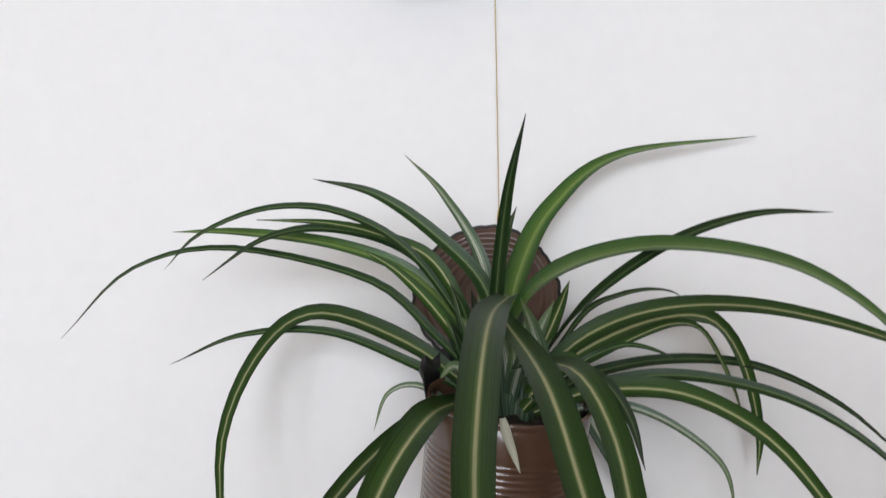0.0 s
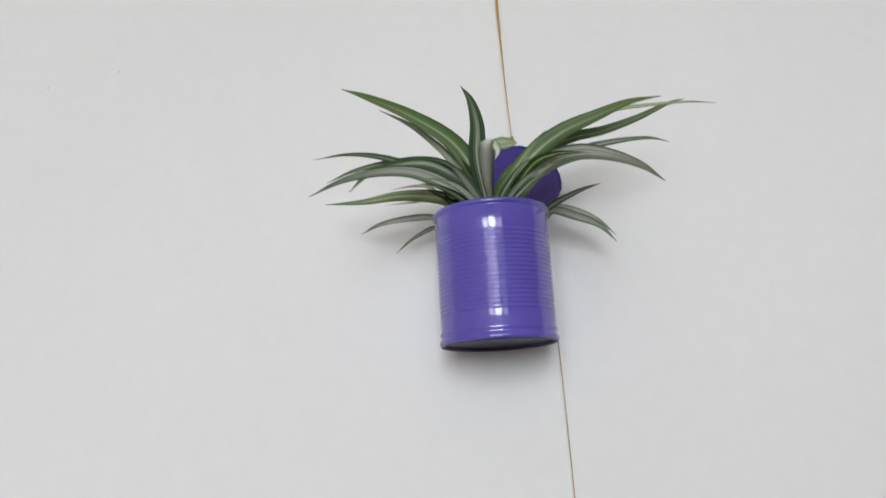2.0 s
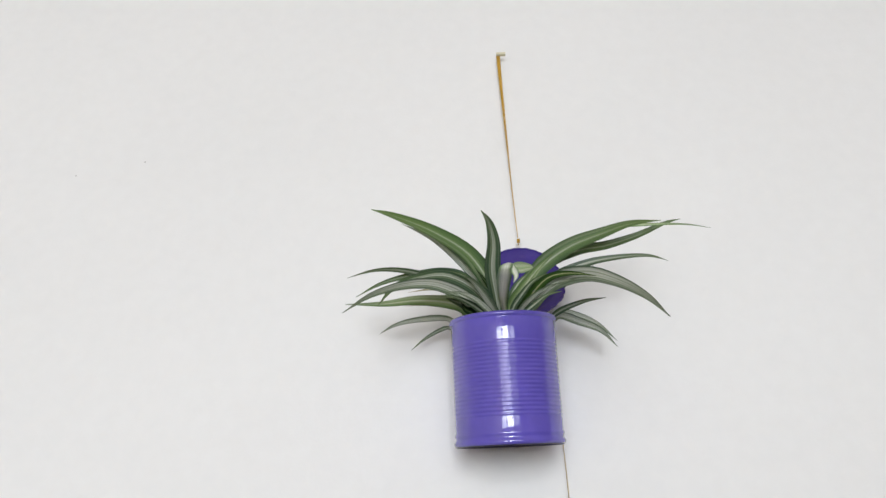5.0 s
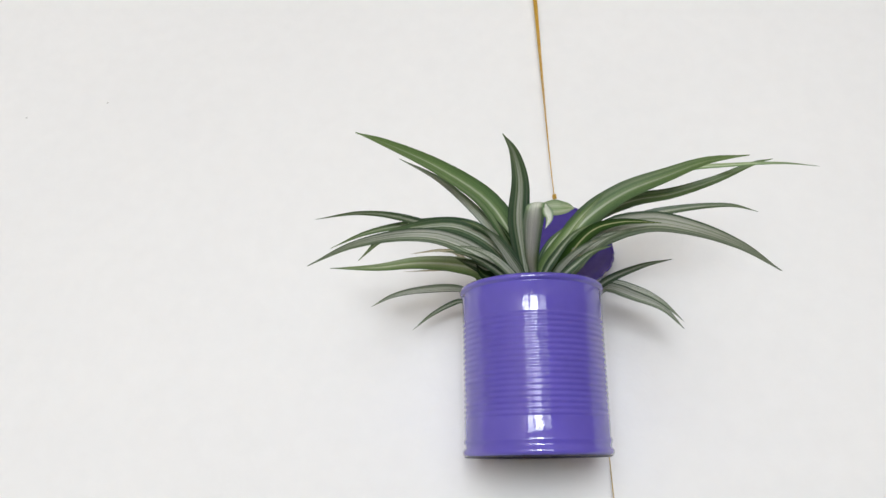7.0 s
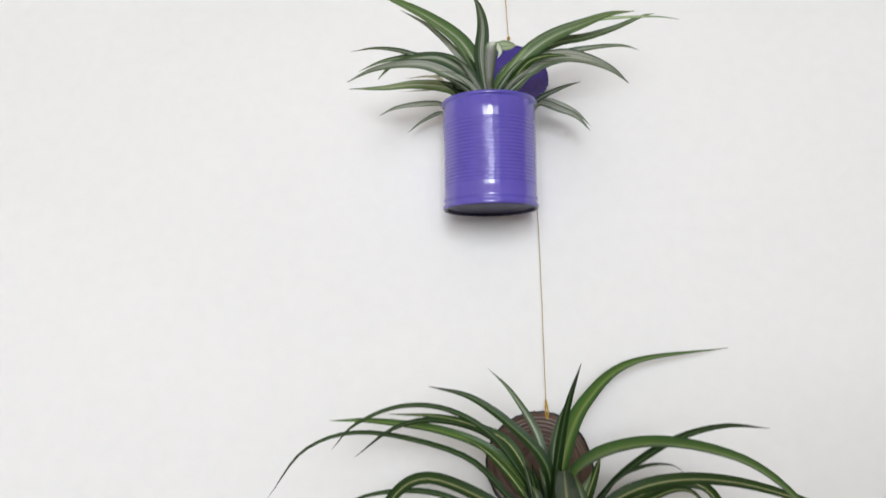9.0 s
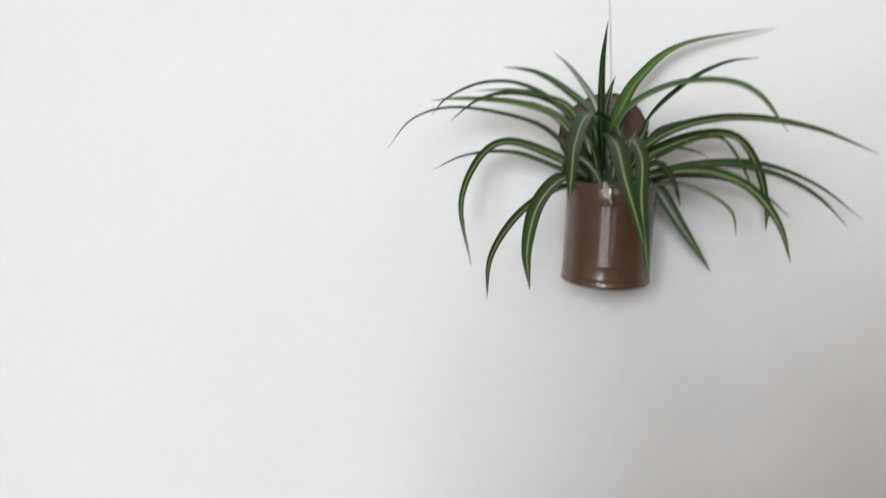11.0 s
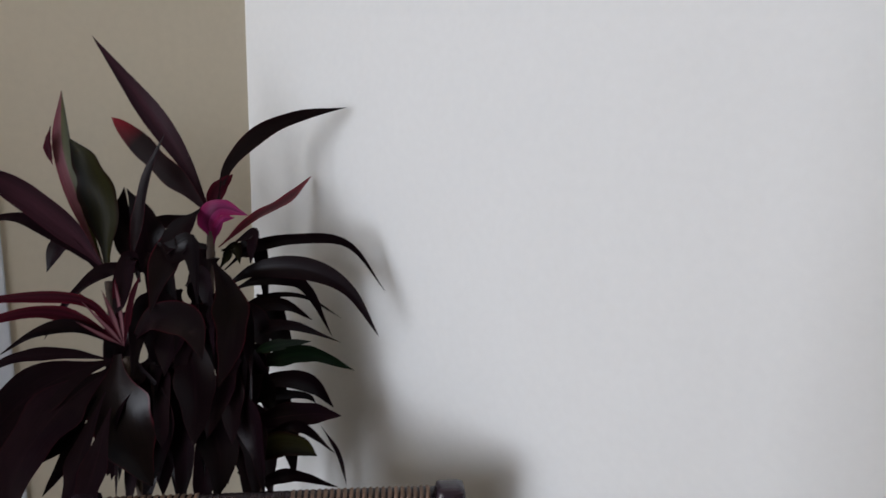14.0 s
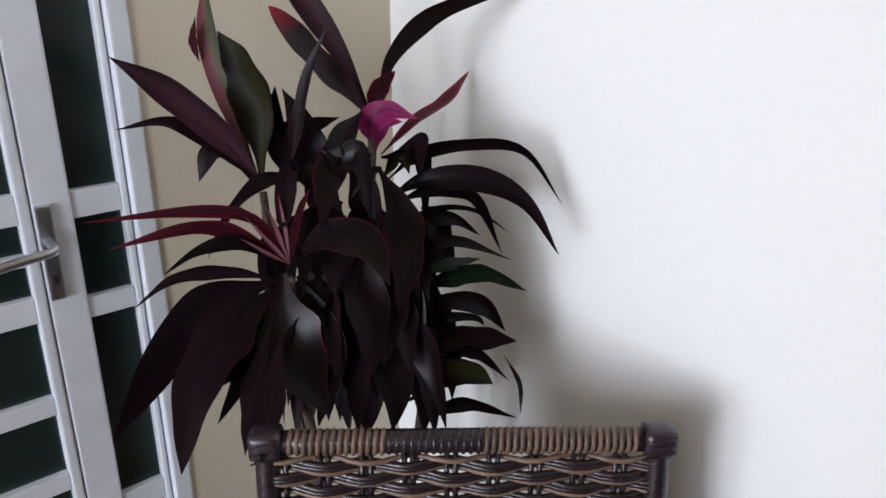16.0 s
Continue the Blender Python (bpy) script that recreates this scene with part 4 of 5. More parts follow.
leaf(lower_plant, spider_pale, 0.0067, FRONT, (0.082, -0.070, 1.700), (0.117, -0.073, 1.708), (0.149, -0.078, 1.699), (0.178, -0.087, 1.675), (0.182, -0.095, 1.647))
leaf(lower_plant, spider_dark, 0.0069, FRONT, (0.077, -0.060, 1.706), (0.119, -0.054, 1.719), (0.171, -0.049, 1.716), (0.215, -0.044, 1.698), (0.245, -0.040, 1.670))
leaf(lower_plant, spider_pale, 0.0177, FRONT, (0.092, -0.070, 1.720), (0.108, -0.061, 1.700), (0.134, -0.039, 1.659), (0.164, -0.011, 1.615))
leaf(lower_plant, spider_dark, 0.0088, FRONT, (0.083, -0.100, 1.717), (0.105, -0.109, 1.724), (0.120, -0.117, 1.704), (0.126, -0.125, 1.676))
leaf(lower_plant, spider_green, 0.0132, FRONT, (0.059, -0.120, 1.729), (0.078, -0.205, 1.729), (0.088, -0.249, 1.702), (0.087, -0.293, 1.659), (0.089, -0.312, 1.625), (0.091, -0.316, 1.591))
leaf(lower_plant, spider_green, 0.0160, FRONT, (0.052, -0.120, 1.757), (0.066, -0.214, 1.723), (0.074, -0.271, 1.681), (0.083, -0.305, 1.643), (0.089, -0.320, 1.616))
leaf(lower_plant, spider_green, 0.0160, FRONT, (0.056, -0.120, 1.769), (0.042, -0.237, 1.747), (0.036, -0.307, 1.707), (0.036, -0.344, 1.676), (0.035, -0.360, 1.649))
leaf(lower_plant, spider_green, 0.0189, FRONT, (0.031, -0.080, 1.711), (0.012, -0.158, 1.704), (-0.007, -0.208, 1.671), (-0.011, -0.256, 1.626), (-0.004, -0.292, 1.588))
leaf(lower_plant, spider_green, 0.0113, FRONT, (0.026, -0.090, 1.704), (-0.000, -0.122, 1.698), (-0.032, -0.171, 1.666), (-0.050, -0.221, 1.622), (-0.045, -0.269, 1.580))
leaf(lower_plant, spider_cream, 0.0055, FRONT, (0.051, -0.130, 1.703), (0.053, -0.135, 1.695), (0.056, -0.141, 1.686), (0.059, -0.145, 1.677))
leaf(lower_plant, spider_dark, 0.0083, FRONT, (0.041, -0.080, 1.735), (0.016, -0.093, 1.781), (-0.012, -0.100, 1.803), (-0.053, -0.107, 1.811), (-0.087, -0.114, 1.803), (-0.118, -0.120, 1.779))
leaf(lower_plant, spider_dark, 0.0063, FRONT, (0.038, -0.090, 1.745), (-0.000, -0.104, 1.796), (-0.040, -0.112, 1.819), (-0.081, -0.119, 1.821), (-0.118, -0.126, 1.805), (-0.136, -0.130, 1.784))
leaf(lower_plant, spider_bright, 0.0110, FRONT, (0.041, -0.080, 1.741), (0.003, -0.087, 1.783), (-0.044, -0.091, 1.803), (-0.104, -0.097, 1.811), (-0.145, -0.100, 1.811))
leaf(lower_plant, spider_green, 0.0096, FRONT, (0.044, -0.090, 1.734), (0.016, -0.098, 1.788), (-0.012, -0.102, 1.805), (-0.047, -0.106, 1.814), (-0.092, -0.110, 1.816))
leaf(lower_plant, spider_green, 0.0081, FRONT, (0.044, -0.095, 1.721), (0.017, -0.113, 1.759), (-0.005, -0.122, 1.782), (-0.026, -0.130, 1.795))
leaf(lower_plant, spider_pale, 0.0048, FRONT, (0.025, -0.070, 1.707), (-0.000, -0.061, 1.719), (-0.019, -0.056, 1.713), (-0.028, -0.050, 1.690))
leaf(lower_plant, spider_pale, 0.0124, FRONT, (0.067, -0.100, 1.709), (0.073, -0.117, 1.729), (0.068, -0.130, 1.750), (0.061, -0.140, 1.766))
leaf(lower_plant, spider_pale, 0.0127, FRONT, (0.040, -0.090, 1.710), (0.036, -0.105, 1.731), (0.034, -0.114, 1.748), (0.029, -0.120, 1.758))
leaf(lower_plant, spider_green, 0.0122, FRONT, (0.057, -0.080, 1.710), (0.078, -0.065, 1.741), (0.091, -0.056, 1.767), (0.099, -0.050, 1.786))
leaf(lower_plant, spider_pale, 0.0113, FRONT, (0.046, -0.100, 1.706), (0.039, -0.113, 1.719), (0.026, -0.124, 1.730), (0.018, -0.130, 1.724))
leaf(lower_plant, spider_green, 0.0113, FRONT, (0.064, -0.100, 1.706), (0.080, -0.111, 1.724), (0.089, -0.116, 1.735), (0.099, -0.120, 1.728))
leaf(lower_plant, spider_dark, 0.0094, FRONT, (0.048, -0.080, 1.703), (0.048, -0.072, 1.728), (0.048, -0.068, 1.747), (0.048, -0.066, 1.757))
leaf(lower_plant, spider_green, 0.0081, FRONT, (0.048, -0.080, 1.703), (0.049, -0.076, 1.733), (0.049, -0.074, 1.755), (0.049, -0.072, 1.770))
leaf(lower_plant, spider_pale, 0.0085, FRONT, (0.047, -0.080, 1.703), (0.047, -0.086, 1.734), (0.046, -0.090, 1.755), (0.044, -0.094, 1.777))
leaf(lower_plant, spider_dark, 0.0107, FRONT, (0.039, -0.080, 1.703), (0.035, -0.088, 1.722), (0.029, -0.093, 1.736), (0.021, -0.098, 1.747))
leaf(lower_plant, spider_dark, 0.0082, FRONT, (0.041, -0.080, 1.703), (0.037, -0.086, 1.725), (0.031, -0.090, 1.741), (0.024, -0.094, 1.755))
leaf(lower_plant, spider_green, 0.0102, FRONT, (0.044, -0.080, 1.703), (0.043, -0.108, 1.721), (0.041, -0.125, 1.734), (0.038, -0.135, 1.741))
leaf(lower_plant, spider_pale, 0.0085, FRONT, (0.038, -0.080, 1.703), (0.034, -0.101, 1.727), (0.028, -0.113, 1.743), (0.020, -0.125, 1.757))
leaf(lower_plant, spider_dark, 0.0115, FRONT, (0.055, -0.080, 1.702), (0.058, -0.078, 1.737), (0.063, -0.077, 1.762), (0.068, -0.076, 1.774))
leaf(lower_plant, spider_dark, 0.0103, FRONT, (0.043, -0.080, 1.703), (0.039, -0.059, 1.722), (0.034, -0.047, 1.737), (0.028, -0.039, 1.744))
leaf(lower_plant, spider_dark, 0.0103, FRONT, (0.051, -0.080, 1.703), (0.052, -0.088, 1.730), (0.054, -0.093, 1.749), (0.056, -0.096, 1.762))
leaf(lower_plant, spider_dark, 0.0082, FRONT, (0.040, -0.080, 1.703), (0.035, -0.071, 1.733), (0.029, -0.066, 1.755), (0.022, -0.061, 1.777))
leaf(lower_plant, spider_dark, 0.0104, FRONT, (0.045, -0.080, 1.703), (0.042, -0.070, 1.735), (0.039, -0.064, 1.759), (0.035, -0.059, 1.779))
leaf(lower_plant, spider_pale, 0.0100, FRONT, (0.039, -0.080, 1.703), (0.035, -0.096, 1.735), (0.029, -0.105, 1.760), (0.022, -0.114, 1.782))
leaf(lower_plant, spider_dark, 0.0109, FRONT, (0.039, -0.080, 1.703), (0.035, -0.102, 1.726), (0.030, -0.116, 1.741), (0.023, -0.128, 1.755))
leaf(lower_plant, spider_dark, 0.0080, FRONT, (0.047, -0.080, 1.703), (0.045, -0.078, 1.724), (0.043, -0.078, 1.740), (0.041, -0.077, 1.755))
leaf(lower_plant, spider_pale, 0.0087, FRONT, (0.056, -0.080, 1.702), (0.061, -0.099, 1.725), (0.066, -0.110, 1.739), (0.072, -0.116, 1.747))
leaf(lower_plant, spider_green, 0.0082, FRONT, (0.056, -0.080, 1.702), (0.061, -0.066, 1.727), (0.065, -0.058, 1.745), (0.072, -0.054, 1.754))
leaf(lower_plant, spider_pale, 0.0104, FRONT, (0.056, -0.080, 1.702), (0.060, -0.067, 1.737), (0.064, -0.059, 1.763), (0.070, -0.054, 1.780))
leaf(lower_plant, spider_dark, 0.0093, FRONT, (0.040, -0.080, 1.703), (0.036, -0.087, 1.733), (0.030, -0.092, 1.753), (0.022, -0.096, 1.775))
leaf(lower_plant, spider_green, 0.0092, FRONT, (0.058, -0.080, 1.702), (0.063, -0.063, 1.728), (0.068, -0.053, 1.748), (0.076, -0.047, 1.758))
leaf(lower_plant, spider_dark, 0.0081, FRONT, (0.039, -0.080, 1.703), (0.036, -0.102, 1.737), (0.031, -0.114, 1.761), (0.024, -0.122, 1.775))
leaf(lower_plant, spider_pale, 0.0102, FRONT, (0.042, -0.080, 1.703), (0.038, -0.089, 1.720), (0.034, -0.094, 1.733), (0.027, -0.097, 1.739))
leaf(lower_plant, spider_dark, 0.0046, FRONT, (0.085, -0.090, 1.740), (0.105, -0.085, 1.764), (0.127, -0.075, 1.774), (0.146, -0.068, 1.778), (0.162, -0.062, 1.777), (0.172, -0.058, 1.771))
leaf(lower_plant, spider_dark, 0.0050, FRONT, (0.085, -0.090, 1.724), (0.096, -0.095, 1.731), (0.109, -0.095, 1.738), (0.126, -0.090, 1.743), (0.144, -0.085, 1.740), (0.160, -0.080, 1.733))
leaf(lower_plant, spider_green, 0.0068, FRONT, (0.103, -0.090, 1.733), (0.131, -0.085, 1.747), (0.157, -0.075, 1.756), (0.175, -0.068, 1.754), (0.188, -0.060, 1.739), (0.200, -0.052, 1.716), (0.206, -0.046, 1.699))
leaf(ti_plant, ti_dusty, 0.0420, VIEW, (-1.188, -0.273, 1.255), (-1.232, -0.290, 1.341), (-1.267, -0.314, 1.406), (-1.305, -0.350, 1.479), (-1.339, -0.400, 1.567))
leaf(ti_plant, ti_tipped, 0.0413, VIEW, (-1.192, -0.275, 1.258), (-1.205, -0.304, 1.300), (-1.219, -0.344, 1.344), (-1.228, -0.383, 1.389), (-1.231, -0.422, 1.431))
leaf(ti_plant, ti_edged, 0.0330, VIEW, (-1.183, -0.262, 1.281), (-1.190, -0.231, 1.346), (-1.172, -0.172, 1.404), (-1.140, -0.108, 1.435), (-1.098, -0.032, 1.452))
leaf(ti_plant, ti_red, 0.0337, VIEW, (-1.192, -0.275, 1.260), (-1.190, -0.257, 1.300), (-1.179, -0.232, 1.330))
leaf(ti_plant, ti_scarlet, 0.0230, VIEW, (-1.173, -0.270, 1.200), (-1.181, -0.192, 1.244), (-1.203, -0.101, 1.268), (-1.241, -0.008, 1.308))
leaf(ti_plant, ti_magenta, 0.0417, VIEW, (-1.181, -0.276, 1.210), (-1.178, -0.286, 1.250), (-1.152, -0.274, 1.275), (-1.099, -0.254, 1.266))
leaf(ti_plant, ti_magenta, 0.0197, VIEW, (-1.179, -0.276, 1.205), (-1.159, -0.280, 1.236), (-1.138, -0.279, 1.256), (-1.111, -0.273, 1.262))
leaf(ti_plant, ti_edged, 0.0231, VIEW, (-1.245, -0.401, 1.174), (-1.220, -0.394, 1.257), (-1.196, -0.385, 1.335), (-1.163, -0.367, 1.405))
leaf(ti_plant, ti_dark, 0.0658, VIEW, (-1.230, -0.358, 1.119), (-1.239, -0.365, 1.190), (-1.247, -0.372, 1.250), (-1.264, -0.390, 1.307))
leaf(ti_plant, ti_dark, 0.0220, VIEW, (-1.160, -0.268, 1.160), (-1.129, -0.228, 1.200), (-1.080, -0.164, 1.216), (-1.024, -0.090, 1.204), (-0.982, -0.035, 1.111))
leaf(ti_plant, ti_dark, 0.0405, VIEW, (-1.156, -0.271, 1.130), (-1.105, -0.233, 1.165), (-1.036, -0.172, 1.167), (-0.981, -0.126, 1.131), (-0.937, -0.094, 1.048))
leaf(ti_plant, ti_dark, 0.0258, VIEW, (-1.151, -0.268, 1.120), (-1.102, -0.223, 1.146), (-1.060, -0.167, 1.132), (-1.040, -0.118, 1.028))
leaf(ti_plant, ti_dark, 0.0098, VIEW, (-1.149, -0.276, 1.080), (-1.107, -0.220, 1.111), (-1.077, -0.154, 1.105), (-1.052, -0.086, 1.055))
leaf(ti_plant, ti_dark, 0.0258, VIEW, (-1.147, -0.278, 1.064), (-1.108, -0.232, 1.096), (-1.088, -0.185, 1.092), (-1.074, -0.138, 1.057))
leaf(ti_plant, ti_dark, 0.0237, VIEW, (-1.143, -0.282, 1.029), (-1.098, -0.239, 1.056), (-1.067, -0.187, 1.057), (-1.025, -0.109, 1.018))
leaf(ti_plant, ti_green, 0.0207, VIEW, (-1.053, -0.293, 1.033), (-1.039, -0.244, 1.041), (-1.055, -0.155, 1.024))
leaf(ti_plant, ti_green, 0.0336, VIEW, (-1.080, -0.287, 0.993), (-1.042, -0.241, 1.015), (-1.017, -0.182, 1.015), (-0.989, -0.108, 0.972))
leaf(ti_plant, ti_dark, 0.0354, VIEW, (-1.084, -0.297, 0.962), (-1.036, -0.247, 0.979), (-1.008, -0.195, 0.964), (-0.993, -0.154, 0.911))
leaf(ti_plant, ti_dark, 0.0168, VIEW, (-1.079, -0.301, 0.923), (-1.048, -0.250, 0.945), (-1.037, -0.186, 0.931), (-1.035, -0.161, 0.908))
leaf(ti_plant, ti_dark, 0.0453, VIEW, (-1.089, -0.319, 0.882), (-1.026, -0.267, 0.914), (-0.987, -0.210, 0.918), (-0.958, -0.165, 0.909))
leaf(ti_plant, ti_dark, 0.0204, VIEW, (-1.022, -0.282, 0.893), (-0.980, -0.240, 0.906), (-0.959, -0.179, 0.841))
leaf(ti_plant, ti_olive, 0.0456, VIEW, (-1.032, -0.333, 0.832), (-0.988, -0.295, 0.883), (-0.964, -0.254, 0.879), (-0.949, -0.227, 0.857))
leaf(ti_plant, ti_dark, 0.0238, VIEW, (-1.015, -0.322, 0.804), (-0.959, -0.280, 0.837), (-0.911, -0.210, 0.805))
leaf(ti_plant, ti_dark, 0.0080, VIEW, (-0.907, -0.249, 0.933), (-0.901, -0.218, 0.874), (-0.936, -0.172, 0.784))
leaf(ti_plant, ti_edged, 0.0589, VIEW, (-1.125, -0.311, 1.192), (-1.062, -0.318, 1.135), (-1.016, -0.346, 1.074), (-0.989, -0.387, 1.019))
leaf(ti_plant, ti_dark, 0.0549, VIEW, (-1.082, -0.295, 1.083), (-1.052, -0.289, 1.012), (-1.049, -0.264, 0.953), (-1.052, -0.243, 0.909))
leaf(ti_plant, ti_edged, 0.0533, VIEW, (-1.152, -0.305, 1.207), (-1.155, -0.357, 1.222), (-1.129, -0.401, 1.184), (-1.081, -0.448, 1.130))
leaf(ti_plant, ti_dark, 0.0423, VIEW, (-1.186, -0.294, 1.272), (-1.166, -0.339, 1.249), (-1.144, -0.373, 1.225), (-1.128, -0.392, 1.211))
leaf(ti_plant, ti_dark, 0.0284, VIEW, (-1.152, -0.248, 1.211), (-1.112, -0.238, 1.228), (-1.096, -0.249, 1.210), (-1.077, -0.266, 1.185))
leaf(ti_plant, ti_olive, 0.0240, VIEW, (-1.167, -0.275, 1.160), (-1.121, -0.270, 1.207), (-1.090, -0.279, 1.184))
leaf(ti_plant, ti_red, 0.0196, VIEW, (-1.162, -0.455, 1.069), (-1.190, -0.496, 1.134), (-1.237, -0.569, 1.149), (-1.320, -0.697, 1.139))
leaf(ti_plant, ti_red, 0.0258, VIEW, (-1.165, -0.459, 1.065), (-1.202, -0.510, 1.108), (-1.241, -0.570, 1.123), (-1.312, -0.668, 1.094))
leaf(ti_plant, ti_dark, 0.0236, VIEW, (-1.169, -0.463, 1.060), (-1.195, -0.518, 1.099), (-1.216, -0.572, 1.095), (-1.230, -0.623, 1.067))
leaf(ti_plant, ti_dark, 0.0214, VIEW, (-1.173, -0.471, 1.036), (-1.202, -0.536, 1.056), (-1.230, -0.608, 1.056), (-1.244, -0.667, 1.022))
leaf(ti_plant, ti_dark, 0.0801, VIEW, (-1.173, -0.471, 1.036), (-1.187, -0.562, 1.020), (-1.183, -0.641, 0.977), (-1.167, -0.745, 0.873))
leaf(ti_plant, ti_dark, 0.0849, VIEW, (-1.175, -0.476, 1.022), (-1.162, -0.556, 0.987), (-1.126, -0.636, 0.931), (-1.070, -0.693, 0.849))
leaf(ti_plant, ti_dark, 0.0386, VIEW, (-1.174, -0.477, 1.013), (-1.159, -0.536, 0.973), (-1.140, -0.573, 0.937), (-1.131, -0.613, 0.916))
leaf(ti_plant, ti_dark, 0.0309, VIEW, (-1.169, -0.482, 0.965), (-1.150, -0.544, 0.921), (-1.122, -0.614, 0.867))
leaf(ti_plant, ti_edged, 0.1000, VIEW, (-1.168, -0.466, 1.046), (-1.135, -0.485, 0.977), (-1.086, -0.490, 0.916), (-1.031, -0.484, 0.868))
leaf(ti_plant, ti_edged, 0.0572, VIEW, (-1.155, -0.449, 1.066), (-1.083, -0.439, 1.123), (-1.000, -0.427, 1.126), (-0.934, -0.443, 1.093))
leaf(ti_plant, ti_red, 0.0159, VIEW, (-1.162, -0.456, 1.065), (-1.132, -0.453, 1.143), (-1.108, -0.447, 1.189))
leaf(ti_plant, ti_stalk, 0.0080, VIEW, (-1.162, -0.457, 1.060), (-1.175, -0.477, 1.093), (-1.192, -0.508, 1.140))
leaf(ti_plant, ti_stalk, 0.0081, VIEW, (-1.162, -0.457, 1.060), (-1.171, -0.468, 1.109), (-1.180, -0.480, 1.157))
leaf(ti_plant, ti_stalk, 0.0071, VIEW, (-1.162, -0.457, 1.060), (-1.168, -0.457, 1.117), (-1.176, -0.460, 1.168))
leaf(ti_plant, ti_stalk, 0.0070, VIEW, (-1.162, -0.457, 1.060), (-1.173, -0.487, 1.083), (-1.185, -0.522, 1.111))
leaf(ti_plant, ti_red, 0.0142, VIEW, (-1.164, -0.457, 1.069), (-1.191, -0.474, 1.106), (-1.230, -0.501, 1.150))
leaf(ti_plant, ti_red, 0.0122, VIEW, (-1.163, -0.455, 1.074), (-1.179, -0.457, 1.134), (-1.186, -0.455, 1.171))
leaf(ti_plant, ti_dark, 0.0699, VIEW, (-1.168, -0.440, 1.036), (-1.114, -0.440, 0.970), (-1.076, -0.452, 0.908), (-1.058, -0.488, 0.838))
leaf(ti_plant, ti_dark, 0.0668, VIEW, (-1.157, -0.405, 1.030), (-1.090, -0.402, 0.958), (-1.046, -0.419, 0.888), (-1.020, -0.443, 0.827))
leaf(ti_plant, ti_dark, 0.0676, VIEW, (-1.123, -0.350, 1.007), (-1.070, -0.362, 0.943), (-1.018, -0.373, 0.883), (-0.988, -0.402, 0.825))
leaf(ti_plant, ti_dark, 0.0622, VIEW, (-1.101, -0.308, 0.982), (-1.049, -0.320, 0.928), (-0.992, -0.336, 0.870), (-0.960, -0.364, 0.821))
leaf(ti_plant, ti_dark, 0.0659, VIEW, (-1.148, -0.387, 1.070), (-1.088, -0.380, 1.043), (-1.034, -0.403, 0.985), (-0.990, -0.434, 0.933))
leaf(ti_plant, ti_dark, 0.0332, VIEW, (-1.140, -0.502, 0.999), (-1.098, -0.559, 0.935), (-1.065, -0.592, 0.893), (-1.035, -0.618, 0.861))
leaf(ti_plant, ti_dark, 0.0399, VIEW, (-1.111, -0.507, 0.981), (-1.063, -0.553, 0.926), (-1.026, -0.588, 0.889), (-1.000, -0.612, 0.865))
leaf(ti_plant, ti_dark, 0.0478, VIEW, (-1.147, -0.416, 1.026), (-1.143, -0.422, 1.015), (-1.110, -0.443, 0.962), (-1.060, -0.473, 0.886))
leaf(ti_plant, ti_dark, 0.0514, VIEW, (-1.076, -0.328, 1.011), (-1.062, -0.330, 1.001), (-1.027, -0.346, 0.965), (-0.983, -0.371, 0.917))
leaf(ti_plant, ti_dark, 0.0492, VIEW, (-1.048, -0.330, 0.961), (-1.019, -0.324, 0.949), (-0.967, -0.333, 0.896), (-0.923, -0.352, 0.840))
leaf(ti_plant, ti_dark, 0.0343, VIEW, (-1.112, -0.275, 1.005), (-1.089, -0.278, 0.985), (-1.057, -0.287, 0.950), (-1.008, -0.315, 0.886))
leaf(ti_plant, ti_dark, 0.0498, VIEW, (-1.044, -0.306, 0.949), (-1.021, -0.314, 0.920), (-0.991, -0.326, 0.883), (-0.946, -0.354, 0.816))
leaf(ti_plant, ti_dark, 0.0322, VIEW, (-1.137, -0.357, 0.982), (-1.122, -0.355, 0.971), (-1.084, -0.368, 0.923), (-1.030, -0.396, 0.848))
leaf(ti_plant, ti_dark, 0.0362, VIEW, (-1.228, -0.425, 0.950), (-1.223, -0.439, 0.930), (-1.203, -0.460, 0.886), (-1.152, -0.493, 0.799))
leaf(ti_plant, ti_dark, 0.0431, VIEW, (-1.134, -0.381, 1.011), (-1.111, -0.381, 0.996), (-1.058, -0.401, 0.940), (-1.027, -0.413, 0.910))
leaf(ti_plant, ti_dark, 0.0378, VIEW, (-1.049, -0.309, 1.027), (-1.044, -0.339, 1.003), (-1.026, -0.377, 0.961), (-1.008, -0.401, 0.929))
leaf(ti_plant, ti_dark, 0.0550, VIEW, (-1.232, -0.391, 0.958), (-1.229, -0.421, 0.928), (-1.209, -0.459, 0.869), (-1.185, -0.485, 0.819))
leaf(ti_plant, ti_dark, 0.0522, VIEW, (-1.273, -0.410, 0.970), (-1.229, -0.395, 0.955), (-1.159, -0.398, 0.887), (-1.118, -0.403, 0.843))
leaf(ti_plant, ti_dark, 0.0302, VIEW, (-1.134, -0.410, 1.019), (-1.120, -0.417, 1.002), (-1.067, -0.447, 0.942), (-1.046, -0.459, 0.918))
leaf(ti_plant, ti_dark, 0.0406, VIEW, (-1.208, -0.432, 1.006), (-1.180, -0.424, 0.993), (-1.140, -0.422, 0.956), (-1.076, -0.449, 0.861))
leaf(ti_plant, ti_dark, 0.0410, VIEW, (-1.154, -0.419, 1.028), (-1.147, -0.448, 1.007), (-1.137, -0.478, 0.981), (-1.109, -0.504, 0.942))
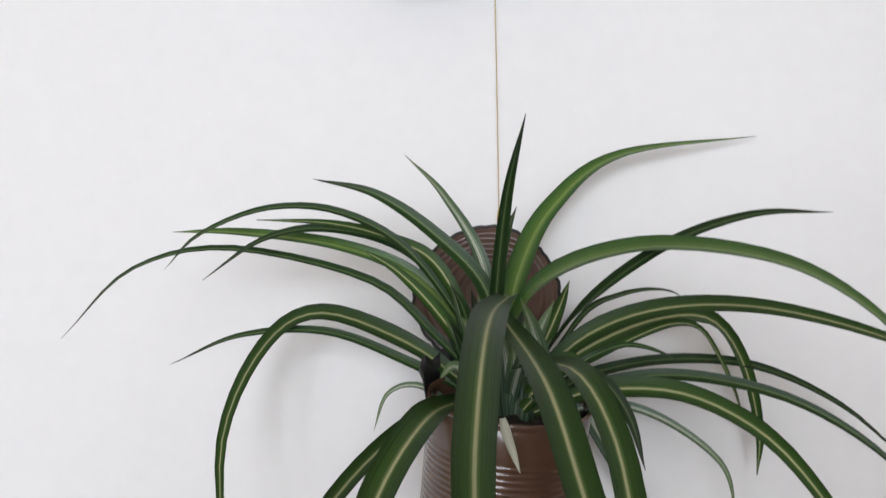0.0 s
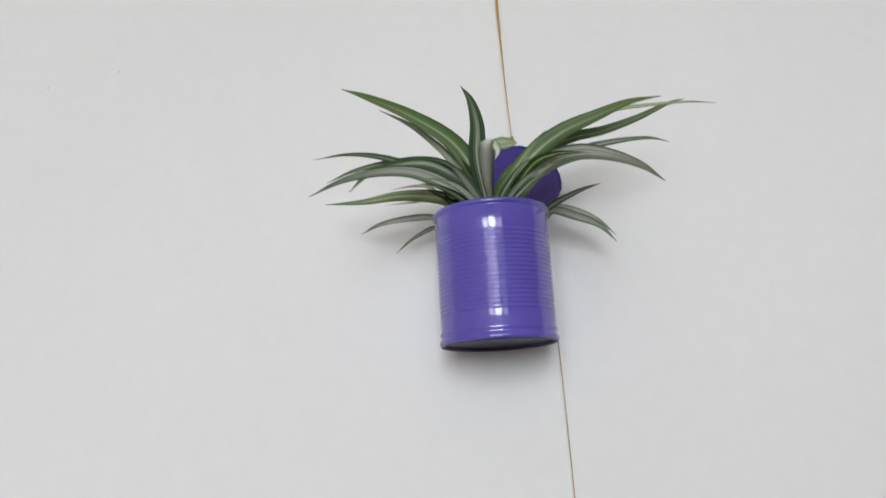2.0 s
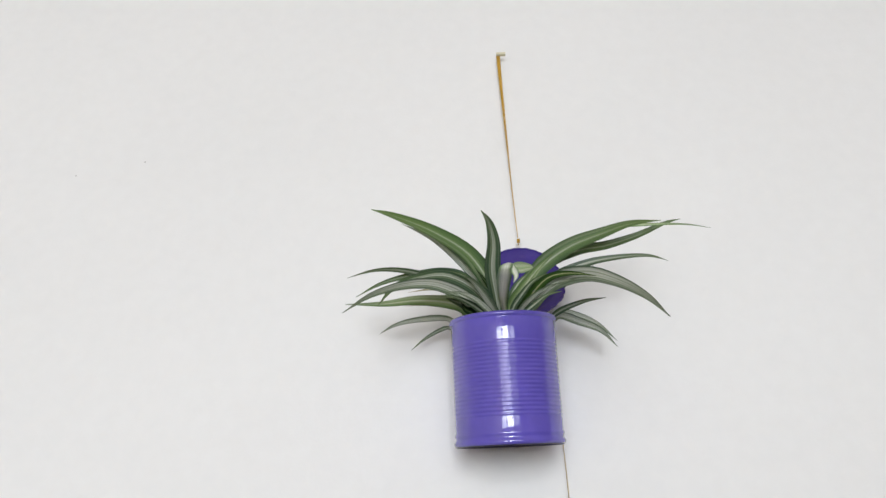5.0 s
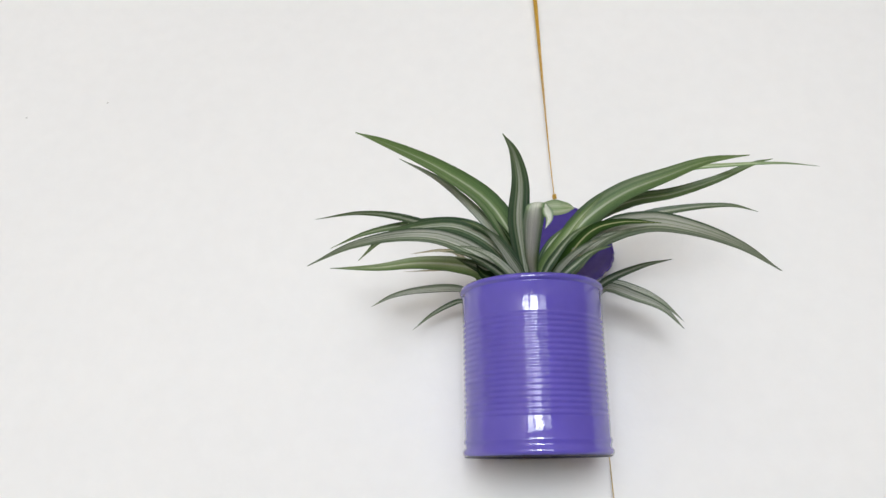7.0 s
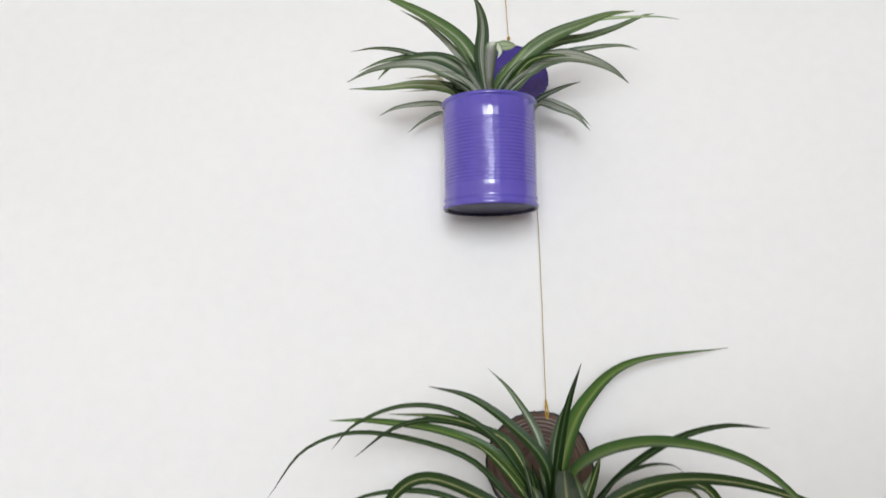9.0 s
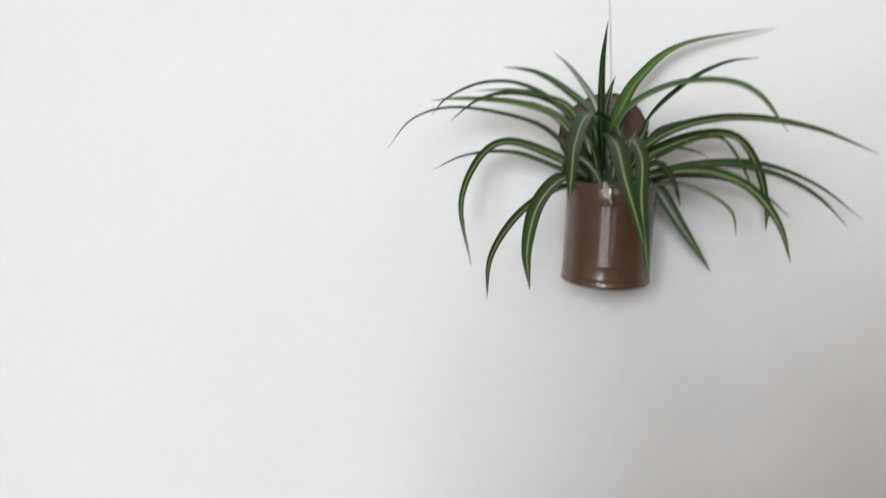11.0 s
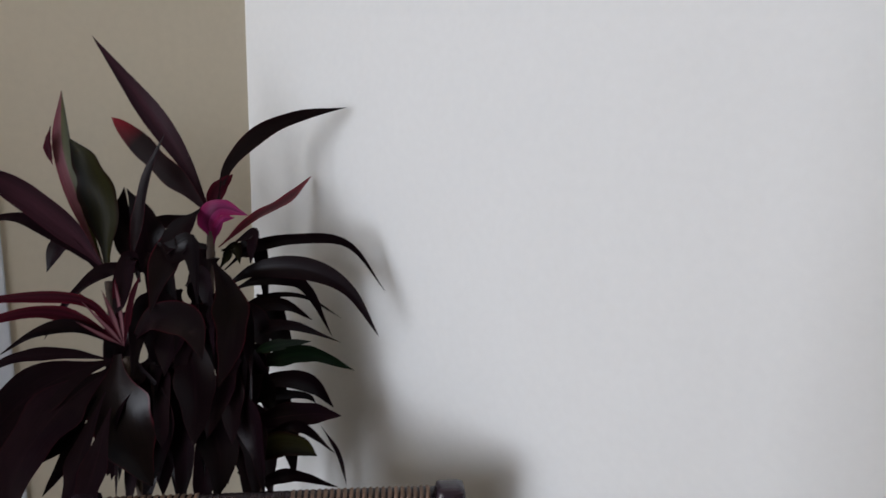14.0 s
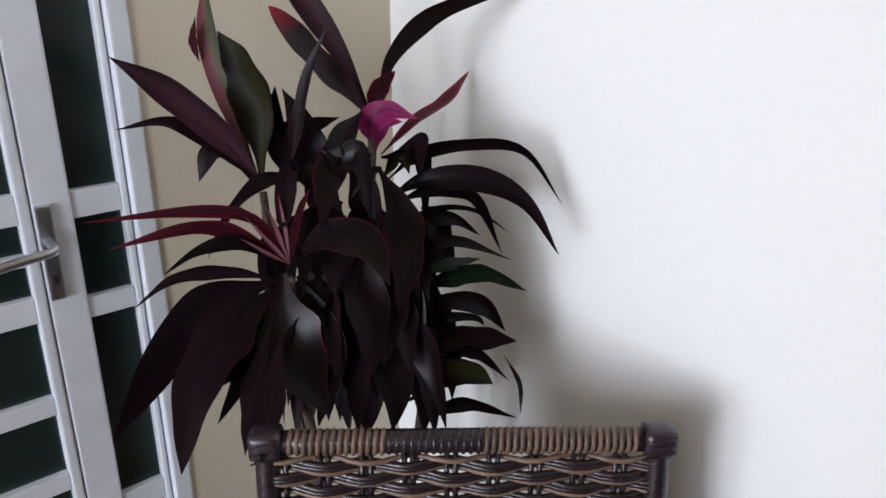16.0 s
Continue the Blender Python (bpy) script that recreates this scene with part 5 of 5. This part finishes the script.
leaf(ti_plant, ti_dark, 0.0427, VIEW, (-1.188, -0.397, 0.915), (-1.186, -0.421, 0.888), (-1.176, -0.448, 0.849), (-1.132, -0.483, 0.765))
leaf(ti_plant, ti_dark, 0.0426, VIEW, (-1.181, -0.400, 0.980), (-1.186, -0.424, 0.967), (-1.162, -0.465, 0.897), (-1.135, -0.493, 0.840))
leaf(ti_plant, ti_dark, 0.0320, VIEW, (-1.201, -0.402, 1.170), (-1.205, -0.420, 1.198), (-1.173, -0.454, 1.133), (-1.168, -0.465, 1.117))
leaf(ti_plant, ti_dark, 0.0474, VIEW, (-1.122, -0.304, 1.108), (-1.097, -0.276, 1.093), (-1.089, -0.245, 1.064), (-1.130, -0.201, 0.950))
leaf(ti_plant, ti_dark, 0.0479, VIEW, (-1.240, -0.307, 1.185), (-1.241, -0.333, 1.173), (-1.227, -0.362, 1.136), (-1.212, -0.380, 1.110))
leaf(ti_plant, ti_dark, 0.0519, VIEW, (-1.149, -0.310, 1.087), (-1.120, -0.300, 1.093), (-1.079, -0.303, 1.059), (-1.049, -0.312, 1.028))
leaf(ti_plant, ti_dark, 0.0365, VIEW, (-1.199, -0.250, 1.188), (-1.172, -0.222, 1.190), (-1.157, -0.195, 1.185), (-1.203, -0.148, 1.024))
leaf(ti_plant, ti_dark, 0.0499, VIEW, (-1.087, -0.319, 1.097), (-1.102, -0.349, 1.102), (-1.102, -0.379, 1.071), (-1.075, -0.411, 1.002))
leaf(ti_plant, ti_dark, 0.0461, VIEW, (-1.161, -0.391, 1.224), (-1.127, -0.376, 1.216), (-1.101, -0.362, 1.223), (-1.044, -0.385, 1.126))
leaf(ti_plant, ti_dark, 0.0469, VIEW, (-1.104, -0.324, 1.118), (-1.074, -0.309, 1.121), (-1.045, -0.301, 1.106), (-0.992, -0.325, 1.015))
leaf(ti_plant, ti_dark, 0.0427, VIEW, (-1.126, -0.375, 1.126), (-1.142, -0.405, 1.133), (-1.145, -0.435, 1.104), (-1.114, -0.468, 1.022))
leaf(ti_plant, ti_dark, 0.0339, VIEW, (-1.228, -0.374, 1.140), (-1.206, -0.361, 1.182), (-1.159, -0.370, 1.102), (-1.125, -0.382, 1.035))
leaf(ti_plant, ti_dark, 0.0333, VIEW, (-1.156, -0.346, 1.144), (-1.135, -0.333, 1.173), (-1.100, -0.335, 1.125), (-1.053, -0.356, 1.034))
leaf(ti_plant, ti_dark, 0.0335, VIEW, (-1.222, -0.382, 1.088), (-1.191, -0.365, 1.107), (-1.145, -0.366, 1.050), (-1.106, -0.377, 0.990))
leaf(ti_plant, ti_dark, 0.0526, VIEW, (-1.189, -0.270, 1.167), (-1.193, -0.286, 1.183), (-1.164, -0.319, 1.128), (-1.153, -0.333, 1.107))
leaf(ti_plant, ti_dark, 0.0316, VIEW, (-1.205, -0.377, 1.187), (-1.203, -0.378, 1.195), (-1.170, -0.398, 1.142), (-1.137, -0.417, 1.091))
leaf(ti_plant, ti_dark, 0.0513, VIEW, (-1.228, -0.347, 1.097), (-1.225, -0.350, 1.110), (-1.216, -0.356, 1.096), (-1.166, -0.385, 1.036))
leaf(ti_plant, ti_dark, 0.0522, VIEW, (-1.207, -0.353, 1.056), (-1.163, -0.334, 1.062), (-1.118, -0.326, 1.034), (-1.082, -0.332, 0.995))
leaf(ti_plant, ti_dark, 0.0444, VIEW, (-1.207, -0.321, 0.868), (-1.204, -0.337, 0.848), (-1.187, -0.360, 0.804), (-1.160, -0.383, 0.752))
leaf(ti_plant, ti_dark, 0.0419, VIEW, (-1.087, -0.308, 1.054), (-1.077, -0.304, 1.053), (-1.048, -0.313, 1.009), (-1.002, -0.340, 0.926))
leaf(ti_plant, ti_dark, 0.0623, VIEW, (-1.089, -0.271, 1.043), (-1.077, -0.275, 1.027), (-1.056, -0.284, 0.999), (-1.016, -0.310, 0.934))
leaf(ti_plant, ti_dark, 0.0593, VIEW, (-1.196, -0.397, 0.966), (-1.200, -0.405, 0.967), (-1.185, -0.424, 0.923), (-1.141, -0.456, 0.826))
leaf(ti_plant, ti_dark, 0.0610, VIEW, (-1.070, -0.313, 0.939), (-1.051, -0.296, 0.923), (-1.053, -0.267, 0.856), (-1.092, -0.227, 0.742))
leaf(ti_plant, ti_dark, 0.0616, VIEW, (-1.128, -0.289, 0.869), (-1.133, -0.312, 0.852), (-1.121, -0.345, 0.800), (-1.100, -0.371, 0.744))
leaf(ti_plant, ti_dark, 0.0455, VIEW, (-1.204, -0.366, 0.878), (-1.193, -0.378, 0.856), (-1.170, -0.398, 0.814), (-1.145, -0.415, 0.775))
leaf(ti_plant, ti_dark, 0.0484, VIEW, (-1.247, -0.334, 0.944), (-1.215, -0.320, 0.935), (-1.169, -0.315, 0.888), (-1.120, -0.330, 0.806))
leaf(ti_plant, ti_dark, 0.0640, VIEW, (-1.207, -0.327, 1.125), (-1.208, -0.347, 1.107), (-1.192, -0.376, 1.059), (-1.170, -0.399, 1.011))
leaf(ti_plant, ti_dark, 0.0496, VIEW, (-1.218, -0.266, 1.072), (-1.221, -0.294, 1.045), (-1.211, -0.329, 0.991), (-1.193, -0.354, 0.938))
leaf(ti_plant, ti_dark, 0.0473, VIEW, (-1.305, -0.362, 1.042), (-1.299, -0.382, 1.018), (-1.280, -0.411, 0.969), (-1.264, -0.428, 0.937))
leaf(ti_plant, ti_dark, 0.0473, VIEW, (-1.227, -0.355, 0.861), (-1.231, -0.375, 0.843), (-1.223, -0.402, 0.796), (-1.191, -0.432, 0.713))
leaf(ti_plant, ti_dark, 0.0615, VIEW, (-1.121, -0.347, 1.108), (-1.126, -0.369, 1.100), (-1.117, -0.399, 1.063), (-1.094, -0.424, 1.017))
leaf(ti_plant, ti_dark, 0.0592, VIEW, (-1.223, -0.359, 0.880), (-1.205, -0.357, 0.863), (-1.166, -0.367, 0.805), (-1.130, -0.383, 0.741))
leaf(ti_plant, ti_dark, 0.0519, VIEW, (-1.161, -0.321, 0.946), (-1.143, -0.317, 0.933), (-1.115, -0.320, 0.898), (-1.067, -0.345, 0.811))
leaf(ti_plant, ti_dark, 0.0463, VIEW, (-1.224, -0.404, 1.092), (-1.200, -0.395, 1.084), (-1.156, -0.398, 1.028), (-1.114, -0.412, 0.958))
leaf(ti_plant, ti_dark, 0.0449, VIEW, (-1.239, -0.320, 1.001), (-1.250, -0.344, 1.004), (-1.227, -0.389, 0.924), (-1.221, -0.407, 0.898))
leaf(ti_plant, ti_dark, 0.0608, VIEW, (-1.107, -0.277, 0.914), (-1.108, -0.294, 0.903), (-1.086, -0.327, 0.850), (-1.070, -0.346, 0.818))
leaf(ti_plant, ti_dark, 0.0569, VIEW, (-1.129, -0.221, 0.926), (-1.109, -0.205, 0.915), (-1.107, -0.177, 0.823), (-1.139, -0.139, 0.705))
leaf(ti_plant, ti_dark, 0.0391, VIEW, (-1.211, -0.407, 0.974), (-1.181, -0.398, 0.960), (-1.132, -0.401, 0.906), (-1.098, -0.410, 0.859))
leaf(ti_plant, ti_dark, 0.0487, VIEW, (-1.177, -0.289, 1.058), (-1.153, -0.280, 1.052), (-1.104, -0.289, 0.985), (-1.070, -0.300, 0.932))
leaf(ti_plant, ti_dark, 0.0549, VIEW, (-1.144, -0.258, 0.876), (-1.126, -0.243, 0.855), (-1.131, -0.214, 0.776), (-1.169, -0.176, 0.662))
leaf(ti_plant, ti_dark, 0.0466, VIEW, (-1.117, -0.229, 1.033), (-1.124, -0.253, 1.020), (-1.116, -0.288, 0.969), (-1.092, -0.318, 0.905))
leaf(ti_plant, ti_dark, 0.0632, VIEW, (-1.288, -0.339, 1.095), (-1.265, -0.334, 1.076), (-1.238, -0.332, 1.044), (-1.183, -0.357, 0.941))
leaf(ti_plant, ti_dark, 0.0405, VIEW, (-1.202, -0.305, 1.126), (-1.176, -0.298, 1.110), (-1.146, -0.294, 1.082), (-1.095, -0.318, 0.992))
leaf(ti_plant, ti_dark, 0.0512, VIEW, (-1.234, -0.296, 1.078), (-1.228, -0.309, 1.057), (-1.202, -0.335, 1.003), (-1.181, -0.352, 0.964))
leaf(ti_plant, ti_dark, 0.0599, VIEW, (-1.226, -0.265, 1.106), (-1.218, -0.277, 1.085), (-1.188, -0.301, 1.028), (-1.167, -0.318, 0.991))
leaf(ti_plant, ti_dark, 0.0446, VIEW, (-1.077, -0.311, 0.965), (-1.079, -0.314, 0.965), (-1.045, -0.340, 0.894), (-1.013, -0.364, 0.831))
leaf(ti_plant, ti_dark, 0.0543, VIEW, (-1.170, -0.260, 1.010), (-1.159, -0.259, 1.003), (-1.120, -0.277, 0.947), (-1.091, -0.292, 0.904))
leaf(ti_plant, ti_dark, 0.0676, VIEW, (-1.313, -0.373, 1.040), (-1.317, -0.385, 1.037), (-1.282, -0.417, 0.969), (-1.267, -0.432, 0.940))
leaf(ti_plant, ti_dark, 0.0440, VIEW, (-1.297, -0.344, 1.088), (-1.297, -0.363, 1.069), (-1.277, -0.393, 1.009), (-1.256, -0.414, 0.959))
leaf(ti_plant, ti_dark, 0.0619, VIEW, (-1.159, -0.375, 1.025), (-1.127, -0.363, 1.023), (-1.070, -0.368, 0.962), (-1.044, -0.370, 0.938))
leaf(ti_plant, ti_dark, 0.0603, VIEW, (-1.255, -0.337, 0.959), (-1.244, -0.333, 0.958), (-1.192, -0.353, 0.889), (-1.170, -0.362, 0.858))
leaf(ti_plant, ti_dark, 0.0625, VIEW, (-1.206, -0.430, 0.940), (-1.213, -0.445, 0.941), (-1.195, -0.474, 0.890), (-1.169, -0.497, 0.838))
leaf(ti_plant, ti_dark, 0.0548, VIEW, (-1.118, -0.330, 1.050), (-1.090, -0.317, 1.048), (-1.039, -0.321, 0.979), (-0.999, -0.332, 0.915))
leaf(ti_plant, ti_dark, 0.0452, VIEW, (-1.128, -0.223, 1.112), (-1.111, -0.208, 1.092), (-1.128, -0.169, 1.010), (-1.149, -0.140, 0.960))
leaf(ti_plant, ti_dark, 0.0590, VIEW, (-1.239, -0.384, 0.999), (-1.232, -0.385, 0.991), (-1.198, -0.402, 0.930), (-1.161, -0.422, 0.862))
leaf(ti_plant, ti_dark, 0.0466, VIEW, (-1.227, -0.410, 1.097), (-1.228, -0.426, 1.082), (-1.220, -0.448, 1.046), (-1.183, -0.476, 0.973))
leaf(ti_plant, ti_dark, 0.0384, VIEW, (-1.149, -0.376, 0.960), (-1.121, -0.366, 0.954), (-1.064, -0.374, 0.893), (-1.039, -0.376, 0.869))
leaf(ti_plant, ti_dark, 0.0605, VIEW, (-1.269, -0.361, 0.885), (-1.249, -0.357, 0.873), (-1.220, -0.359, 0.843), (-1.175, -0.378, 0.778))
leaf(ti_plant, ti_dark, 0.0396, VIEW, (-1.197, -0.338, 1.095), (-1.195, -0.347, 1.085), (-1.167, -0.372, 1.036), (-1.142, -0.391, 0.996))
leaf(ti_plant, ti_dark, 0.0494, VIEW, (-1.071, -0.317, 0.961), (-1.070, -0.323, 0.954), (-1.046, -0.344, 0.901), (-1.009, -0.371, 0.830))
leaf(ti_plant, ti_dark, 0.0401, VIEW, (-1.102, -0.244, 0.991), (-1.105, -0.264, 0.975), (-1.094, -0.293, 0.925), (-1.066, -0.323, 0.859))
leaf(ti_plant, ti_dark, 0.0448, VIEW, (-1.117, -0.377, 0.945), (-1.124, -0.395, 0.942), (-1.111, -0.424, 0.897), (-1.085, -0.451, 0.839))
leaf(ti_plant, ti_dusty, 0.0491, VIEW, (-1.292, -0.421, 1.156), (-1.313, -0.473, 1.235), (-1.323, -0.549, 1.311), (-1.310, -0.628, 1.366))
leaf(ti_plant, ti_dark, 0.0275, VIEW, (-1.296, -0.425, 1.156), (-1.319, -0.480, 1.219), (-1.346, -0.541, 1.261), (-1.371, -0.614, 1.255))
leaf(ti_plant, ti_pink, 0.0385, VIEW, (-1.298, -0.425, 1.163), (-1.346, -0.440, 1.276), (-1.387, -0.446, 1.375), (-1.409, -0.432, 1.474))
leaf(ti_plant, ti_olive, 0.0721, VIEW, (-1.292, -0.422, 1.153), (-1.299, -0.418, 1.258), (-1.319, -0.428, 1.336), (-1.345, -0.449, 1.392))
leaf(ti_plant, ti_dark, 0.0481, VIEW, (-1.303, -0.432, 1.157), (-1.329, -0.457, 1.212), (-1.346, -0.481, 1.203), (-1.350, -0.503, 1.160))
leaf(ti_plant, ti_dark, 0.0290, VIEW, (-1.237, -0.369, 1.160), (-1.247, -0.435, 1.172), (-1.240, -0.502, 1.139), (-1.210, -0.563, 1.083))
leaf(ti_plant, ti_dark, 0.0403, VIEW, (-1.377, -0.380, 1.211), (-1.346, -0.323, 1.221), (-1.310, -0.253, 1.241))
leaf(ti_plant, ti_red, 0.0154, VIEW, (-1.390, -0.462, 1.411), (-1.390, -0.469, 1.376), (-1.381, -0.467, 1.343))
leaf(ti_plant, ti_dark, 0.0450, VIEW, (-1.268, -0.376, 1.135), (-1.287, -0.375, 1.184), (-1.315, -0.380, 1.242), (-1.326, -0.367, 1.303))

# crowns of the spider plants: the short pale leaf bases
for plant, x, y, z, seed in ((upper_plant, 0.002, -0.076, 2.118, 1), (lower_plant, 0.060, -0.082, 1.690, 2)):
    rng = random.Random(seed)
    for k in range(12):
        a = 2 * math.pi * k / 12 + rng.uniform(-0.2, 0.2)
        d = Vector((math.cos(a), math.sin(a) * 0.7, 0))
        h = rng.uniform(0.03, 0.055) * (1.0 if plant is upper_plant else 1.5)
        o = Vector((x, y, z))
        leaf(plant, spider_pale, 0.013, (d.x * -0.2, -1, 0.3), o + d * 0.006, o + d * 0.012 + Vector((0, 0, h * 0.6)), o + d * 0.026 + Vector((0, 0, h)))

# the ti plant's stems and stalks
def stem(points, r, mat=bark):
    ob = part("stem", tube(points, r, 10, 24, lambda s: 1 - 0.45 * s), mat, ti_plant, smooth=True)
    ob.matrix_parent_inverse = ti_plant.matrix_world.inverted()


stem([(-1.20, -0.33, 0.22), (-1.20, -0.31, 0.6), (-1.19, -0.29, 1.0), (-1.185, -0.277, 1.23)], 0.013)
stem([(-1.19, -0.35, 0.22), (-1.18, -0.40, 0.55), (-1.162, -0.45, 0.85), (-1.161, -0.457, 1.04)], 0.012)
stem([(-1.22, -0.34, 0.22), (-1.27, -0.38, 0.6), (-1.285, -0.415, 0.95), (-1.292, -0.422, 1.14)], 0.012)
stem([(-1.18, -0.31, 0.22), (-1.13, -0.27, 0.5), (-1.10, -0.25, 0.75), (-1.09, -0.245, 0.9)], 0.012)

pot = thing("plant_pot", pose(-1.20, -0.33, 0.0), "clay pot of the ti plant on the floor", "pot")
part("pot_body", lathe(bmesh.new(), [(0.0, 0.0), (0.10, 0.0), (0.105, 0.01), (0.135, 0.21), (0.15, 0.215), (0.152, 0.25), (0.14, 0.255), (0.132, 0.245), (0.128, 0.2), (0.1, 0.02), (0.0, 0.02)], 48), clay, pot, smooth=True)
part("soil", lathe(bmesh.new(), [(0.0, 0.228), (0.06, 0.226), (0.132, 0.220), (0.13, 0.20), (0.0, 0.20)], 32), soil, pot, smooth=True)

# ---------------------------------------------------------------- rattan chair
CH_L, CH_R, CH_TOP = Vector((-1.036, -0.603, 0)), Vector((-0.662, -0.174, 0)), 0.894
mid, along = (CH_L + CH_R) / 2, (CH_R - CH_L)
CH_W = along.length
turn = math.degrees(math.atan2(along.y, along.x))
chair = thing("rattan_chair", pose(mid.x, mid.y, 0, 0, 0, turn), "woven tan and dark rattan chair with leather bound corners", "chair")
HW = CH_W / 2
SEAT_Z, POST_R, LEAN = 0.44, 0.017, 0.05


def back_y(z):
    """How far the reclined back lies behind the top rail, towards the seat, at a height."""
    return -LEAN * (CH_TOP - z) / (CH_TOP - SEAT_Z)


for sx in (-1, 1):
    x = sx * (HW - POST_R)
    part("back_post", tube([(x, 0.03, 0.0), (x, back_y(0.25) + 0.02, 0.25), (x, back_y(0.5), 0.5), (x, back_y(0.7), 0.7), (x, back_y(0.9), CH_TOP - 0.012)], POST_R, 12, 24), dark_rattan, chair, "dark stained rattan post", True)
    cap = bmesh.new()
    add_box(cap, (x - 0.023, -0.022, CH_TOP - 0.040), (x + 0.023, 0.021, CH_TOP + 0.002), 0.011)
    binding = part("corner_binding", cap, leather, chair, "glossy dark leather corner binding", True)
    for k in range(3):
        z = CH_TOP - 0.008 - 0.012 * k
        part("lace", tube([(x - 0.018, -0.0215, z - 0.008), (x, -0.0225, z), (x + 0.018, -0.0215, z + 0.005)], 0.0016, 6, 8), dark_rattan, binding)
    part("front_leg", tube([(x, -0.46, 0.0), (x, -0.455, 0.2), (x, -0.45, SEAT_Z)], POST_R, 12, 10), dark_rattan, chair, "dark stained rattan leg", True)
    part("side_rail", tube([(x, back_y(SEAT_Z), SEAT_Z - 0.02), (x, -0.25, SEAT_Z - 0.02), (x, -0.45, SEAT_Z - 0.02)], 0.014, 10, 6), dark_rattan, chair, smooth=True)
    part("stretcher", tube([(x, 0.02, 0.16), (x, -0.2, 0.16), (x, -0.457, 0.16)], 0.010, 10, 6), dark_rattan, chair, smooth=True)
part("front_rail", tube([(-HW + 0.02, -0.45, SEAT_Z - 0.02), (0, -0.452, SEAT_Z - 0.02), (HW - 0.02, -0.45, SEAT_Z - 0.02)], 0.014, 10, 6), dark_rattan, chair, smooth=True)
seat = box((-HW + 0.012, -0.455, SEAT_Z - 0.006), (HW - 0.012, back_y(SEAT_Z), SEAT_Z + 0.012), 0.006)
part("seat", seat, rattan, chair, "woven rattan seat")
RAIL_Z, RAIL_R = CH_TOP - 0.019, 0.0165
part("top_rail", tube([(-HW + 0.03, 0, RAIL_Z), (0, 0, RAIL_Z + 0.001), (HW - 0.03, 0, RAIL_Z)], RAIL_R, 16, 12), dark_rattan, chair, "dark stained rail", True)
rng = random.Random(5)


def coil(x, r, mat):
    bm = bmesh.new()
    ring = [Vector((x + 0.0012 * math.sin(2 * a * math.pi / 20), r * math.cos(2 * a * math.pi / 20), RAIL_Z + r * math.sin(2 * a * math.pi / 20))) for a in range(21)]
    add_tube(bm, ring, 0.0036, 8)
    return part("cane_wrap", bm, mat, chair, smooth=True)


STEP = 0.0096
x = -HW + 0.050
while x < HW - 0.048:
    dark_middle = -0.105 < x < 0.030
    coil(x, RAIL_R - (0.0012 if not dark_middle else 0.002), dark_rattan if dark_middle else rattan)
    x += STEP if not dark_middle else STEP * 1.05

STAKE = 0.058
stakes = [-HW + 0.036 + STAKE * k for k in range(int((CH_W - 0.05) / STAKE) + 1)]
for x in stakes:
    for dx in (-0.006, 0.006):
        part("stake", tube([(x + dx, back_y(SEAT_Z), SEAT_Z), (x + dx, back_y(0.7), 0.7), (x + dx, back_y(CH_TOP - 0.04), CH_TOP - 0.034)], 0.0042, 8, 8), dark_rattan, chair, smooth=True)
z, row = CH_TOP - 0.044, 0
while z > SEAT_Z + 0.02:
    tan = row % 3 == 0
    pts = []
    for i in range(int(CH_W / (STAKE / 6)) + 1):
        px = min(-HW + 0.020 + i * STAKE / 6, HW - 0.020)
        ph = (px - stakes[0]) / STAKE
        pts.append(Vector((px, back_y(z) - 0.0075 * math.cos(math.pi * (ph + (row // 3 % 2 if tan else (row // 3 + 1) % 2))) , z + 0.0016 * math.sin(ph * 2.1 + row // 3) + rng.uniform(-0.0006, 0.0006))))
    part("weaver", add_tube(bmesh.new(), pts, 0.0044 if tan else 0.0056, 8, flat=0.9), rattan if tan else dark_rattan, chair, smooth=True)
    z -= 0.0056
    row += 1
